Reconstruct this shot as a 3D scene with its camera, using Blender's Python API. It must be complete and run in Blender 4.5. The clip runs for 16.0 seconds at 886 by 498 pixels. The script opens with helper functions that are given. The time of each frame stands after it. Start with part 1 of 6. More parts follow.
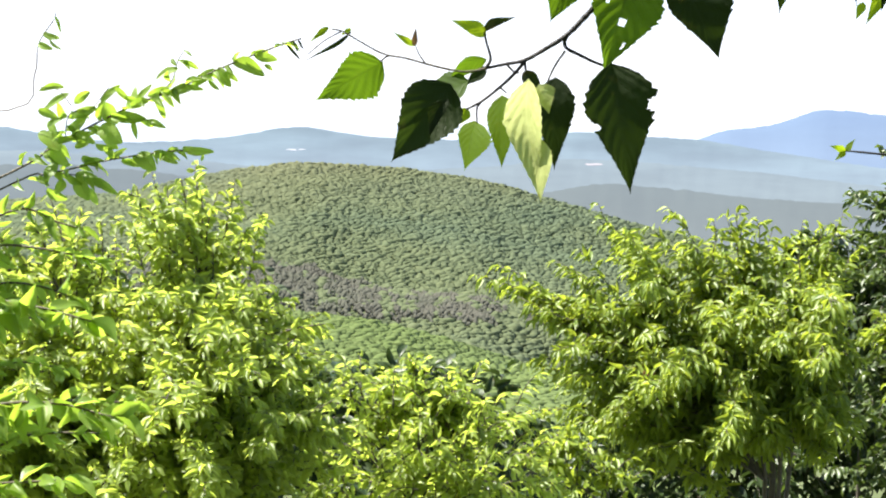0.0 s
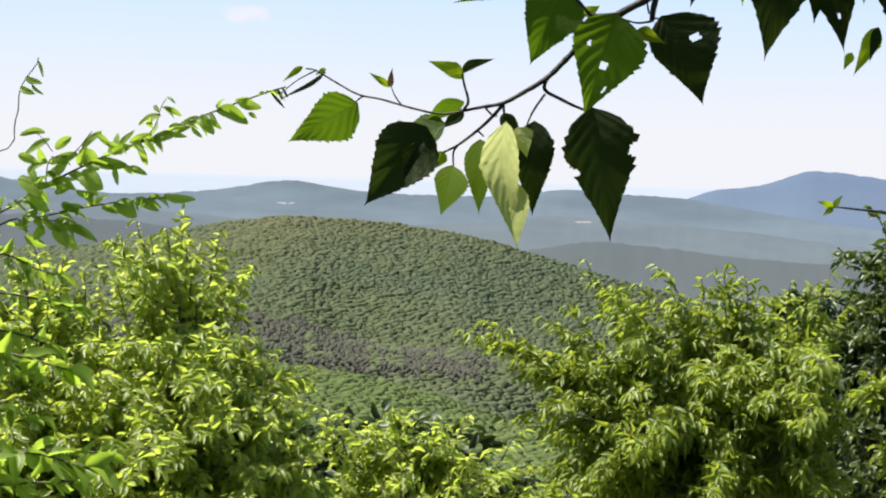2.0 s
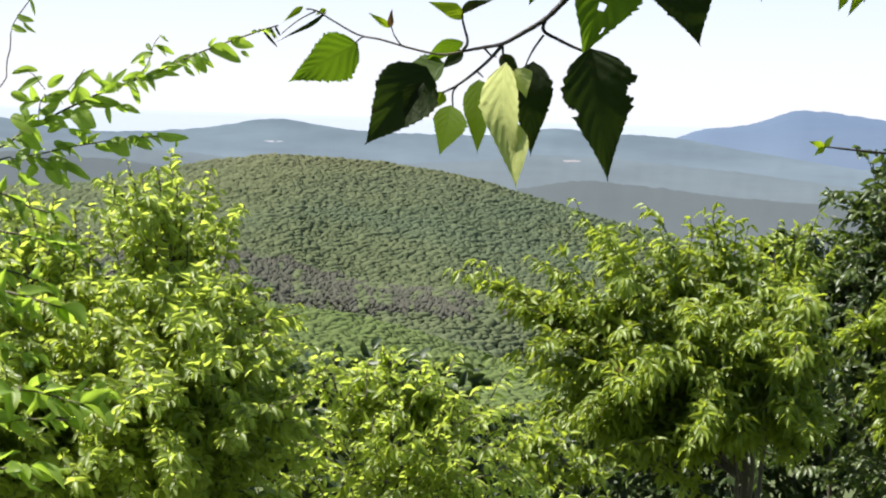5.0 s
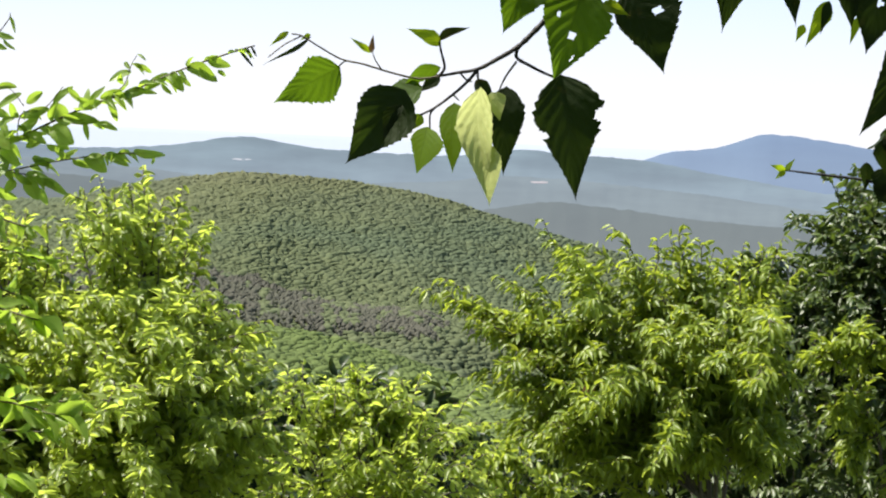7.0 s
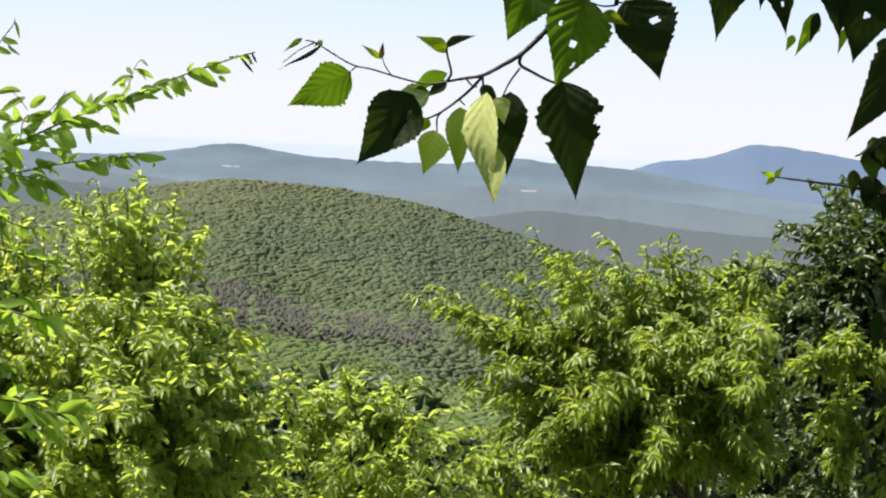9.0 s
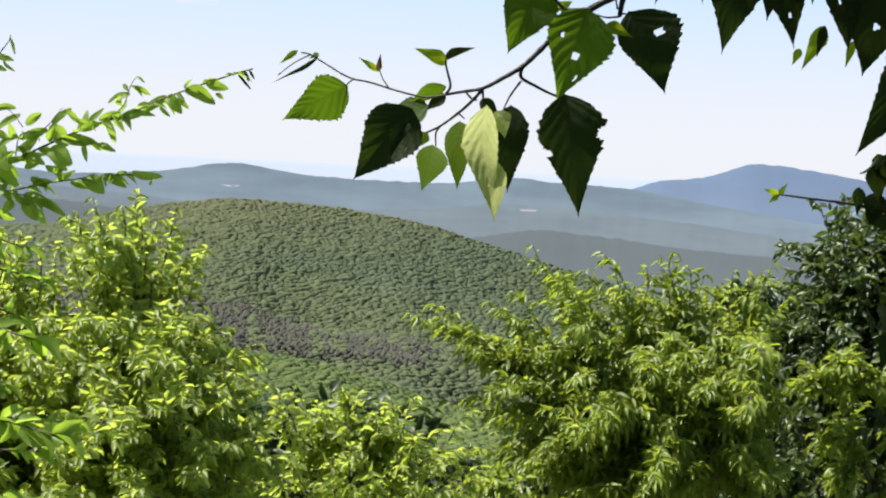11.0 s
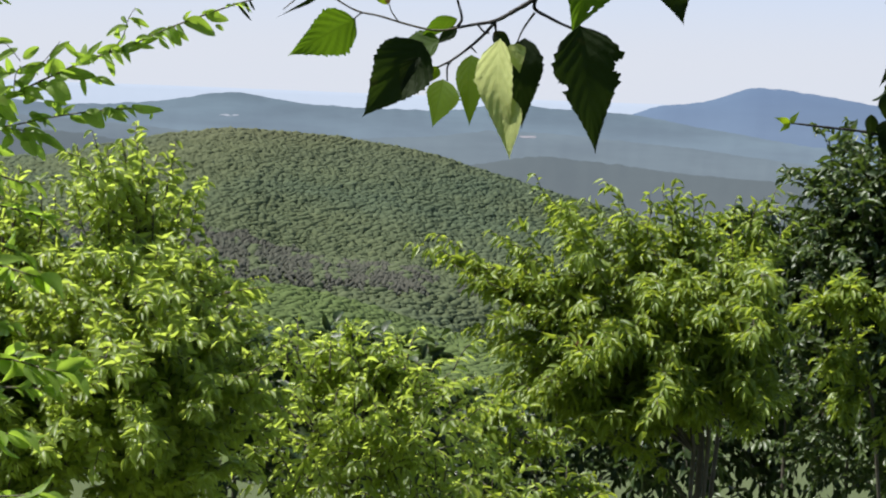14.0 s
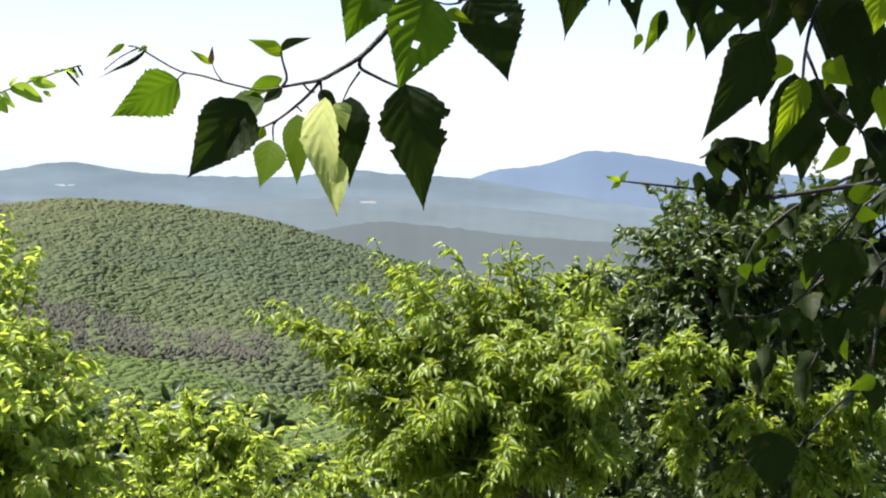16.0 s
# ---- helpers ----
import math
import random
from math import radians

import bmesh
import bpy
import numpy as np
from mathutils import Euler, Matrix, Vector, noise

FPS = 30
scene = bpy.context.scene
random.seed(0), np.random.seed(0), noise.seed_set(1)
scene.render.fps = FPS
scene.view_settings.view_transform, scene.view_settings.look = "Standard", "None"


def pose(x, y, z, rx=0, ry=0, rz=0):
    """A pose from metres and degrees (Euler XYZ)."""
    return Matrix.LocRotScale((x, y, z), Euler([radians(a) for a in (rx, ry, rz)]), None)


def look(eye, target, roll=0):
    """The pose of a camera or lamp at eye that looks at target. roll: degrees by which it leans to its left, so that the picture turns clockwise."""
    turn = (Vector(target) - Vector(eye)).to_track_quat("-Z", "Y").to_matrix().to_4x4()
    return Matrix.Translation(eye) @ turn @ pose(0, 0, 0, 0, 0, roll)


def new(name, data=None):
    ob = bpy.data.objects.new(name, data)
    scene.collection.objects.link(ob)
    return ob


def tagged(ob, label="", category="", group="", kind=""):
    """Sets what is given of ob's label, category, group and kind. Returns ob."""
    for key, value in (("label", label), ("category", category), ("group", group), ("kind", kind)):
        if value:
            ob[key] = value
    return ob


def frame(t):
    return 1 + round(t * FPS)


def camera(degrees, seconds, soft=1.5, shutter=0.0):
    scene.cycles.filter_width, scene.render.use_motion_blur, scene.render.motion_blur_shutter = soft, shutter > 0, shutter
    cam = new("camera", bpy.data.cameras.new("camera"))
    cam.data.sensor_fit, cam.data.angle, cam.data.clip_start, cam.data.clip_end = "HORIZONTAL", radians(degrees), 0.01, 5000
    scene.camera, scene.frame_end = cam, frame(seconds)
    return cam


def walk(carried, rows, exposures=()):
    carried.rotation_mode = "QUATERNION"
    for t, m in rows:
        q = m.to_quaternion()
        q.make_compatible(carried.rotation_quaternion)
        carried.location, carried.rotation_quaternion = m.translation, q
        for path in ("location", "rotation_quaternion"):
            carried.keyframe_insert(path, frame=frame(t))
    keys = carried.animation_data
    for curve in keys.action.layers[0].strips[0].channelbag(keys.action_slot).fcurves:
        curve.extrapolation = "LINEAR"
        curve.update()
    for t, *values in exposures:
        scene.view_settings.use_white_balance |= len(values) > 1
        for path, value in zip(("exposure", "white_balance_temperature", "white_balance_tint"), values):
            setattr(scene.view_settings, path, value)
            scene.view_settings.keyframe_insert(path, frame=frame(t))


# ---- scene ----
# ---------------------------------------------------------------- camera
cam = camera(30.57, 16.0, soft=2.1)
walk(cam, [
    (0.0, pose(0.009, 0.068, 1.657, 85.61, -0.66, 1.92)),
    (0.5, pose(0.008, 0.072, 1.657, 86.46, -0.72, 1.91)),
    (1.0, pose(0.011, 0.089, 1.655, 87.14, -1.05, 1.80)),
    (1.5, pose(0.017, 0.104, 1.653, 87.47, -1.27, 1.71)),
    (2.0, pose(0.017, 0.098, 1.650, 87.58, -1.51, 1.58)),
    (2.5, pose(0.017, 0.108, 1.651, 87.33, -1.14, 1.40)),
    (3.0, pose(0.020, 0.108, 1.651, 86.17, -1.18, 1.37)),
    (3.5, pose(0.017, 0.099, 1.652, 85.36, -1.34, 1.32)),
    (6.0, pose(0.009, 0.068, 1.650, 85.68, -2.00, 0.82)),
    (6.5, pose(0.008, 0.050, 1.651, 85.96, -2.17, 0.38)),
    (7.0, pose(0.006, 0.033, 1.651, 86.17, -2.27, 0.05)),
    (7.5, pose(-0.000, -0.003, 1.650, 86.30, -2.42, -0.17)),
    (8.0, pose(-0.001, -0.011, 1.650, 86.35, -2.52, -0.26)),
    (10.5, pose(-0.011, -0.022, 1.641, 86.93, -2.70, -0.34)),
    (11.0, pose(-0.004, 0.013, 1.644, 87.16, -2.64, -0.33)),
    (11.5, pose(-0.005, -0.006, 1.646, 87.42, -2.64, -0.30)),
    (12.0, pose(-0.008, 0.014, 1.648, 87.87, -2.61, -0.24)),
    (12.5, pose(-0.017, 0.020, 1.648, 88.38, -2.51, -0.22)),
    (13.0, pose(-0.019, 0.049, 1.655, 88.79, -2.20, -0.20)),
    (13.5, pose(-0.017, 0.040, 1.649, 87.22, -2.37, -0.07)),
    (14.0, pose(-0.012, 0.041, 1.649, 84.60, -2.05, -0.36)),
    (14.5, pose(-0.017, 0.034, 1.648, 84.86, -1.65, -1.22)),
    (15.0, pose(-0.017, 0.040, 1.650, 85.54, -1.33, -2.50)),
    (15.5, pose(-0.008, 0.064, 1.648, 86.22, -1.35, -4.01)),
    (16.0, pose(-0.004, 0.049, 1.645, 87.07, -1.24, -6.02)),
], exposures=[(0.0, 1.90, 6500, 10), (0.5, 1.60, 6500, 10), (1.0, 1.20, 6500, 10), (1.5, 1.09, 6550, 10), (2.5, 1.14, 6650, 10), (3.5, 1.15, 6500, 10), (6.0, 1.32, 6600, 10), (7.0, 1.29, 6650, 10), (8.0, 1.25, 6650, 10), (10.5, 1.08, 6500, 10), (11.5, 1.10, 6500, 10), (12.5, 1.10, 6500, 10), (13.0, 0.95, 6350, 10), (13.5, 0.80, 6200, 10), (14.0, 0.84, 6200, 10), (14.5, 1.48, 6500, 10), (16.0, 1.42, 6550, 10)])

# ---------------------------------------------------------------- sky and sun
SUN_AZ, SUN_EL = -80.0, 60.0
world = bpy.data.worlds.new("sky")
scene.world = world
world.use_nodes = True
wn, wl = world.node_tree.nodes, world.node_tree.links
wn.clear()
sky = wn.new("ShaderNodeTexSky")
sky.sky_type = "NISHITA"
sky.sun_disc = False
sky.sun_elevation, sky.sun_rotation = radians(SUN_EL), radians(SUN_AZ)
sky.altitude, sky.air_density, sky.dust_density, sky.ozone_density = 300, 1.0, 0.6, 2.0
wbg = wn.new("ShaderNodeBackground")
wbg.inputs[1].default_value = 0.0455
wout = wn.new("ShaderNodeOutputWorld")
haze = wn.new("ShaderNodeMix")          # summer haze whitens the sky, most of all low down
haze.data_type = "RGBA"
wdir = wn.new("ShaderNodeTexCoord")
wsep = wn.new("ShaderNodeSeparateXYZ")
wmap = wn.new("ShaderNodeMapRange")
wl.new(wdir.outputs["Generated"], wsep.inputs[0])
wl.new(wsep.outputs[2], wmap.inputs[0])
wmap.inputs[1].default_value, wmap.inputs[2].default_value, wmap.inputs[3].default_value, wmap.inputs[4].default_value = 0.10, 0.50, 0.97, 0.20
wl.new(wmap.outputs[0], haze.inputs[0])
wl.new(sky.outputs[0], haze.inputs[6])
rise = wn.new("ShaderNodeMapRange")
rise.interpolation_type = "SMOOTHSTEP"
rise.inputs[1].default_value, rise.inputs[2].default_value = 0.02, 0.15
wl.new(wsep.outputs[2], rise.inputs[0])
veil = wn.new("ShaderNodeMix")
veil.data_type = "RGBA"
veil.inputs[6].default_value, veil.inputs[7].default_value = (9.2, 9.4, 10.1, 1.0), (6.3, 8.6, 12.2, 1.0)
wl.new(rise.outputs[0], veil.inputs[0])


def sky_math(op, a, b):
    node = wn.new("ShaderNodeMath")
    node.operation = op
    for k, v in enumerate((a, b)):
        if hasattr(v, "is_output"):
            wl.new(v, node.inputs[k])
        else:
            node.inputs[k].default_value = v
    return node.outputs[0]


# one small fair-weather cloud
puff = wn.new("ShaderNodeTexNoise")
puff.inputs["Scale"].default_value, puff.inputs["Detail"].default_value = 90.0, 4.0
wl.new(wdir.outputs["Generated"], puff.inputs["Vector"])
cu = sky_math("POWER", sky_math("DIVIDE", sky_math("ADD", wsep.outputs[0], 0.149), 0.0155), 2.0)
cv = sky_math("POWER", sky_math("DIVIDE", sky_math("SUBTRACT", wsep.outputs[2], 0.0975), 0.0062), 2.0)
cd = sky_math("ADD", sky_math("ADD", cu, cv), sky_math("MULTIPLY", sky_math("SUBTRACT", puff.outputs[0], 0.5), 2.2))
cm = wn.new("ShaderNodeMapRange")
cm.inputs[1].default_value, cm.inputs[2].default_value, cm.inputs[3].default_value, cm.inputs[4].default_value = 1.1, 0.0, 0.0, 0.55
wl.new(cd, cm.inputs[0])
ahead = sky_math("GREATER_THAN", wsep.outputs[1], 0.0)
cloud = wn.new("ShaderNodeMix")
cloud.data_type = "RGBA"
wl.new(sky_math("MULTIPLY", cm.outputs[0], ahead), cloud.inputs[0])
wl.new(veil.outputs[2], cloud.inputs[6])
cloud.inputs[7].default_value = (10.4, 9.6, 10.2, 1.0)
wl.new(cloud.outputs[2], haze.inputs[7])
wl.new(haze.outputs[2], wbg.inputs[0])
wl.new(wbg.outputs[0], wout.inputs[0])

sun = new("sun", bpy.data.lights.new("sun", "SUN"))
sun.data.energy, sun.data.angle, sun.data.color = 5.0, radians(0.53), (1.0, 0.95, 0.86)
SUNVEC = Vector((math.sin(radians(SUN_AZ)) * math.cos(radians(SUN_EL)), math.cos(radians(SUN_AZ)) * math.cos(radians(SUN_EL)), math.sin(radians(SUN_EL))))
sun.matrix_world = look(SUNVEC * 50, (0, 0, 0))


# ---------------------------------------------------------------- materials
class Nodes:
    """A small helper to write node materials."""

    def __init__(self, name):
        self.mat = bpy.data.materials.new(name)
        self.mat.use_nodes = True
        self.nodes, self.links = self.mat.node_tree.nodes, self.mat.node_tree.links
        self.nodes.clear()
        self.out = self.add("ShaderNodeOutputMaterial")

    def add(self, kind, **inputs):
        node = self.nodes.new(kind)
        for key, value in inputs.items():
            self.put(node, key.replace("_", " "), value)
        return node

    def put(self, node, key, value):
        socket = node.inputs[int(key[1:])] if key[0] == "i" and key[1:].isdigit() else node.inputs[key]
        if hasattr(value, "is_output"):
            self.links.new(value, socket)
        else:
            socket.default_value = value

    def math(self, op, a, b=0.0, c=0.0):
        node = self.nodes.new("ShaderNodeMath")
        node.operation = op
        for i, v in enumerate((a, b, c)):
            self.put(node, "i%d" % i, v)
        return node.outputs[0]

    def mix(self, fac, a, b):
        node = self.nodes.new("ShaderNodeMix")
        node.data_type = "RGBA"
        self.put(node, "i0", fac)
        self.put(node, "i6", a)
        self.put(node, "i7", b)
        return node.outputs[2]

    def noise(self, scale, detail=3.0, vector=None, rough=0.55):
        node = self.add("ShaderNodeTexNoise", Scale=scale, Detail=detail, Roughness=rough)
        if vector is not None:
            self.links.new(vector, node.inputs["Vector"])
        return node.outputs[0]

    def place(self):
        return self.add("ShaderNodeNewGeometry").outputs["Position"]

    def ramp(self, value, lo, hi):
        node = self.add("ShaderNodeMapRange")
        self.put(node, "i0", value)
        node.inputs[1].default_value, node.inputs[2].default_value = lo, hi
        return node.outputs[0]


def rgba(c):
    return (c[0], c[1], c[2], 1.0)


def leaf_material(name, low, high, through_light, gloss=0.4, share=0.42, veins=0.0, spots=(0.16, 0.10, 0.03), shine=0.32):
    """A thin green leaf: glossy above, letting light through, each leaf with its own tone."""
    n = Nodes(name)
    tone = n.math("FRACT", n.math("ADD", n.add("ShaderNodeObjectInfo").outputs["Random"], n.add("ShaderNodeNewGeometry").outputs["Random Per Island"]))
    where = n.place()
    blotch = n.noise(55.0, 3.0, where)
    colour = n.mix(tone, rgba(low), rgba(high))
    colour = n.mix(n.ramp(blotch, 0.62, 0.80), colour, rgba(spots))
    light = n.mix(tone, rgba([v * 0.75 for v in through_light]), rgba(through_light))
    uv = n.add("ShaderNodeUVMap").outputs[0]
    cut = n.add("ShaderNodeSeparateXYZ", i0=uv)
    side = n.math("ABSOLUTE", n.math("SUBTRACT", cut.outputs[0], 0.5))
    rib = n.math("LESS_THAN", side, 0.018)
    wave = n.math("ABSOLUTE", n.math("SINE", n.math("MULTIPLY", n.math("SUBTRACT", cut.outputs[1], n.math("MULTIPLY", side, 0.75)), 30.0)))
    vein = n.math("MAXIMUM", rib, n.ramp(wave, 0.22, 0.0))
    if veins:
        colour = n.mix(n.math("MULTIPLY", vein, 0.30 * veins), colour, rgba([v * 1.5 + 0.008 for v in high]))
        light = n.mix(n.math("MULTIPLY", vein, 0.45 * veins), light, rgba([v * 0.45 for v in through_light]))
    bump = n.add("ShaderNodeBump", Strength=0.35 * max(veins, 0.3), Distance=0.002)
    n.put(bump, "Height", n.math("ADD", n.math("MULTIPLY", vein, -0.6), n.noise(160.0, 2.0, where)))
    skin = n.add("ShaderNodeBsdfPrincipled", Base_Color=colour, Roughness=gloss, Normal=bump.outputs[0])
    skin.inputs["Specular IOR Level"].default_value = shine
    glow = n.add("ShaderNodeBsdfTranslucent", Color=light)
    both = n.add("ShaderNodeMixShader", Fac=share)
    n.links.new(skin.outputs[0], both.inputs[1])
    n.links.new(glow.outputs[0], both.inputs[2])
    n.links.new(both.outputs[0], n.out.inputs[0])
    return n.mat


def bark_material(name, low, high, scale=40.0, gloss=0.8):
    n = Nodes(name)
    where = n.place()
    colour = n.mix(n.noise(scale, 5.0, where), rgba(low), rgba(high))
    bump = n.add("ShaderNodeBump", Strength=0.6, Distance=0.003)
    n.put(bump, "Height", n.noise(scale * 3, 4.0, where))
    skin = n.add("ShaderNodeBsdfPrincipled", Base_Color=colour, Roughness=gloss, Normal=bump.outputs[0])
    n.links.new(skin.outputs[0], n.out.inputs[0])
    return n.mat


def canopy_material(name, low, high, patch, patch_scale=0.004, crest=None):
    """Tree crowns seen from far off: one tone a crown, and larger stands of other tones."""
    n = Nodes(name)
    where = n.place()
    tone = n.add("ShaderNodeNewGeometry").outputs["Random Per Island"]
    colour = n.mix(tone, rgba(low), rgba(high))
    colour = n.mix(n.math("MULTIPLY", n.ramp(n.noise(patch_scale, 3.0, where), 0.42, 0.66), 0.7), colour, rgba(patch))
    colour = n.mix(n.math("MULTIPLY", n.noise(0.9, 3.0, where), 0.35), colour, rgba([v * 0.7 for v in low]))
    if crest:                                   # a yellower tone mixed in towards the top
        height = n.add("ShaderNodeSeparateXYZ", i0=where).outputs[2]
        colour = n.mix(n.math("MULTIPLY", n.ramp(height, crest[0], crest[1]), n.noise(0.006, 2.0, where)), colour, rgba(crest[2]))
    bump = n.add("ShaderNodeBump", Strength=0.3, Distance=0.6)
    n.put(bump, "Height", n.noise(1.1, 4.0, where))
    skin = n.add("ShaderNodeBsdfPrincipled", Base_Color=colour, Roughness=0.85, Normal=bump.outputs[0])
    skin.inputs["Specular IOR Level"].default_value = 0.1
    leafy = n.add("ShaderNodeBsdfTranslucent", Color=colour)  # light falls through the thin crowns
    both = n.add("ShaderNodeMixShader", Fac=0.40)
    n.links.new(skin.outputs[0], both.inputs[1])
    n.links.new(leafy.outputs[0], both.inputs[2])
    n.links.new(both.outputs[0], n.out.inputs[0])
    return n.mat


def distance_material(name, ground, haze_glow, strength, streak, low=None):
    """A far backdrop: wooded slopes seen far off, their haze put into the colour of their own glow."""
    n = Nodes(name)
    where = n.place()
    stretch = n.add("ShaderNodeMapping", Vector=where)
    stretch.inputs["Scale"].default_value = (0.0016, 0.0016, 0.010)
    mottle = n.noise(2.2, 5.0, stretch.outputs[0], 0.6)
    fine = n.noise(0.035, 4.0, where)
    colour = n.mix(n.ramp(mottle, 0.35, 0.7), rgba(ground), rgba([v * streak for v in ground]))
    glow = n.mix(n.ramp(mottle, 0.3, 0.72), rgba(haze_glow), rgba([v * (1.0 + 0.35 * (streak - 1.0)) for v in haze_glow]))
    glow = n.mix(n.math("MULTIPLY", fine, 0.16), glow, rgba([v * 0.7 for v in haze_glow]))
    if low:                                     # thicker haze over the valley floor, put into the glow by height
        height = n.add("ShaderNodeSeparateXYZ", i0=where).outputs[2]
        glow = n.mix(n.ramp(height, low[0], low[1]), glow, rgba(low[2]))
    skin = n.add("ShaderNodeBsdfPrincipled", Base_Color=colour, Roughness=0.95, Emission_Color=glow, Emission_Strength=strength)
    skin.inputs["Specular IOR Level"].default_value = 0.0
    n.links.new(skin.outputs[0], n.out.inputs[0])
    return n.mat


def ground_material():
    n = Nodes("hillside_ground")
    where = n.place()
    colour = n.mix(n.noise(0.06, 5.0, where), rgba((0.070, 0.090, 0.040)), rgba((0.084, 0.104, 0.048)))
    colour = n.mix(n.ramp(n.noise(6.0, 5.0, where), 0.5, 0.75), colour, rgba((0.07, 0.06, 0.03)))
    bump = n.add("ShaderNodeBump", Strength=0.7, Distance=0.05)
    n.put(bump, "Height", n.noise(9.0, 5.0, where))
    skin = n.add("ShaderNodeBsdfPrincipled", Base_Color=colour, Roughness=0.95, Normal=bump.outputs[0])
    skin.inputs["Specular IOR Level"].default_value = 0.05
    n.links.new(skin.outputs[0], n.out.inputs[0])
    return n.mat


M_GROUND = ground_material()
# hill colours are greyed and blued, haze put into the base colour
M_HILL = canopy_material("hill_canopy", (0.132, 0.162, 0.084), (0.160, 0.188, 0.096), (0.110, 0.152, 0.100), crest=(-100.0, -52.0, (0.165, 0.168, 0.092)))
M_SPUR = canopy_material("spur_canopy", (0.135, 0.188, 0.062), (0.165, 0.215, 0.074), (0.138, 0.185, 0.070), 0.008)
M_DEAD = canopy_material("bare_stand", (0.118, 0.118, 0.094), (0.130, 0.128, 0.102), (0.122, 0.132, 0.096), 0.02)
# one birch leaf in two copies: shade put into the first, sunlight into the second
M_SHADELEAF = leaf_material("birch_leaf", (0.012, 0.021, 0.006), (0.022, 0.036, 0.010), (0.034, 0.060, 0.006), gloss=0.58, share=0.38, veins=1.0, shine=0.18)
M_LITLEAF = leaf_material("lit_birch_leaf", (0.048, 0.085, 0.011), (0.080, 0.130, 0.016), (0.46, 0.62, 0.016), gloss=0.52, share=0.60, veins=1.0, shine=0.22)
M_BEECH = leaf_material("sapling_leaf", (0.120, 0.195, 0.032), (0.210, 0.290, 0.058), (0.50, 0.72, 0.07), gloss=0.40, share=0.52, veins=0.5)
M_BUSH = leaf_material("bush_leaf", (0.122, 0.174, 0.036), (0.236, 0.298, 0.072), (0.66, 0.80, 0.11), gloss=0.40, share=0.54, shine=0.5)
M_CHERRY = leaf_material("cherry_leaf", (0.096, 0.150, 0.020), (0.208, 0.268, 0.040), (0.56, 0.68, 0.06), gloss=0.42, share=0.40, shine=0.40)
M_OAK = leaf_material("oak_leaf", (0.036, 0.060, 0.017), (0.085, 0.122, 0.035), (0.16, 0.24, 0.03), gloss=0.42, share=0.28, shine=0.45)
# leaf colour darkened to stand in for shade between the bushes
M_GAPSHADE = leaf_material("gap_shade_leaf", (0.018, 0.034, 0.010), (0.036, 0.060, 0.016), (0.06, 0.10, 0.015), gloss=0.42, share=0.2)
# two more copies of the birch leaf, coloured for half light and full sun
M_HALFLITLEAF = leaf_material("half_lit_birch_leaf", (0.022, 0.042, 0.007), (0.040, 0.070, 0.011), (0.16, 0.29, 0.010), gloss=0.55, share=0.50, veins=1.0, shine=0.2)
M_SUNLEAF = leaf_material("sunlit_birch_leaf", (0.58, 0.63, 0.22), (0.64, 0.68, 0.28), (0.55, 0.65, 0.12), gloss=0.45, share=0.4, veins=1.0)
M_DRY = leaf_material("dried_leaf", (0.17, 0.09, 0.04), (0.26, 0.15, 0.07), (0.26, 0.13, 0.04), gloss=0.6, share=0.3)
M_TWIG = bark_material("dark_twig", (0.006, 0.005, 0.004), (0.018, 0.013, 0.011), 120.0, 0.6)
M_BARK = bark_material("grey_bark", (0.045, 0.037, 0.028), (0.12, 0.10, 0.08), 30.0)
M_GREENTWIG = bark_material("green_twig", (0.045, 0.038, 0.016), (0.10, 0.075, 0.035), 120.0, 0.6)


# ---------------------------------------------------------------- mesh helpers
def link_mesh(name, verts, faces, material, parent=None, label="", uvs=None, smooth=True):
    """One mesh object out of arrays; faces all have the same number of corners or are a list."""
    me = bpy.data.meshes.new(name)
    me.from_pydata([tuple(v) for v in verts] if isinstance(verts, list) else verts.tolist(), [], faces if isinstance(faces, list) else faces.tolist())
    if uvs is not None:
        layer = me.uv_layers.new(name="UVMap")
        loops = np.empty(len(me.loops), dtype=np.int32)
        me.loops.foreach_get("vertex_index", loops)
        layer.data.foreach_set("uv", np.asarray(uvs, dtype=np.float32)[loops].ravel())
    if smooth:
        me.polygons.foreach_set("use_smooth", np.ones(len(me.polygons), dtype=bool))
    me.materials.append(material)
    me.update()
    ob = new(name, me)
    if parent is not None:
        ob.parent = parent
        ob.matrix_parent_inverse = parent.matrix_world.inverted()
    if label:
        tagged(ob, label)
    return ob


def unit(v):
    v = np.asarray(v, dtype=float)
    return v / np.maximum(np.linalg.norm(v, axis=-1, keepdims=True), 1e-9)


def bend(points, steps=6):
    """A smooth line through the points."""
    p = np.asarray(points, dtype=float)
    p = np.vstack([2 * p[0] - p[1], p, 2 * p[-1] - p[-2]])
    out = []
    for i in range(1, len(p) - 2):
        for k in range(steps):
            t = k / steps
            out.append(0.5 * (2 * p[i] + (p[i + 1] - p[i - 1]) * t + (2 * p[i - 1] - 5 * p[i] + 4 * p[i + 1] - p[i + 2]) * t * t + (3 * p[i] - p[i - 1] - 3 * p[i + 1] + p[i + 2]) * t ** 3))
    out.append(p[-2])
    return np.array(out)


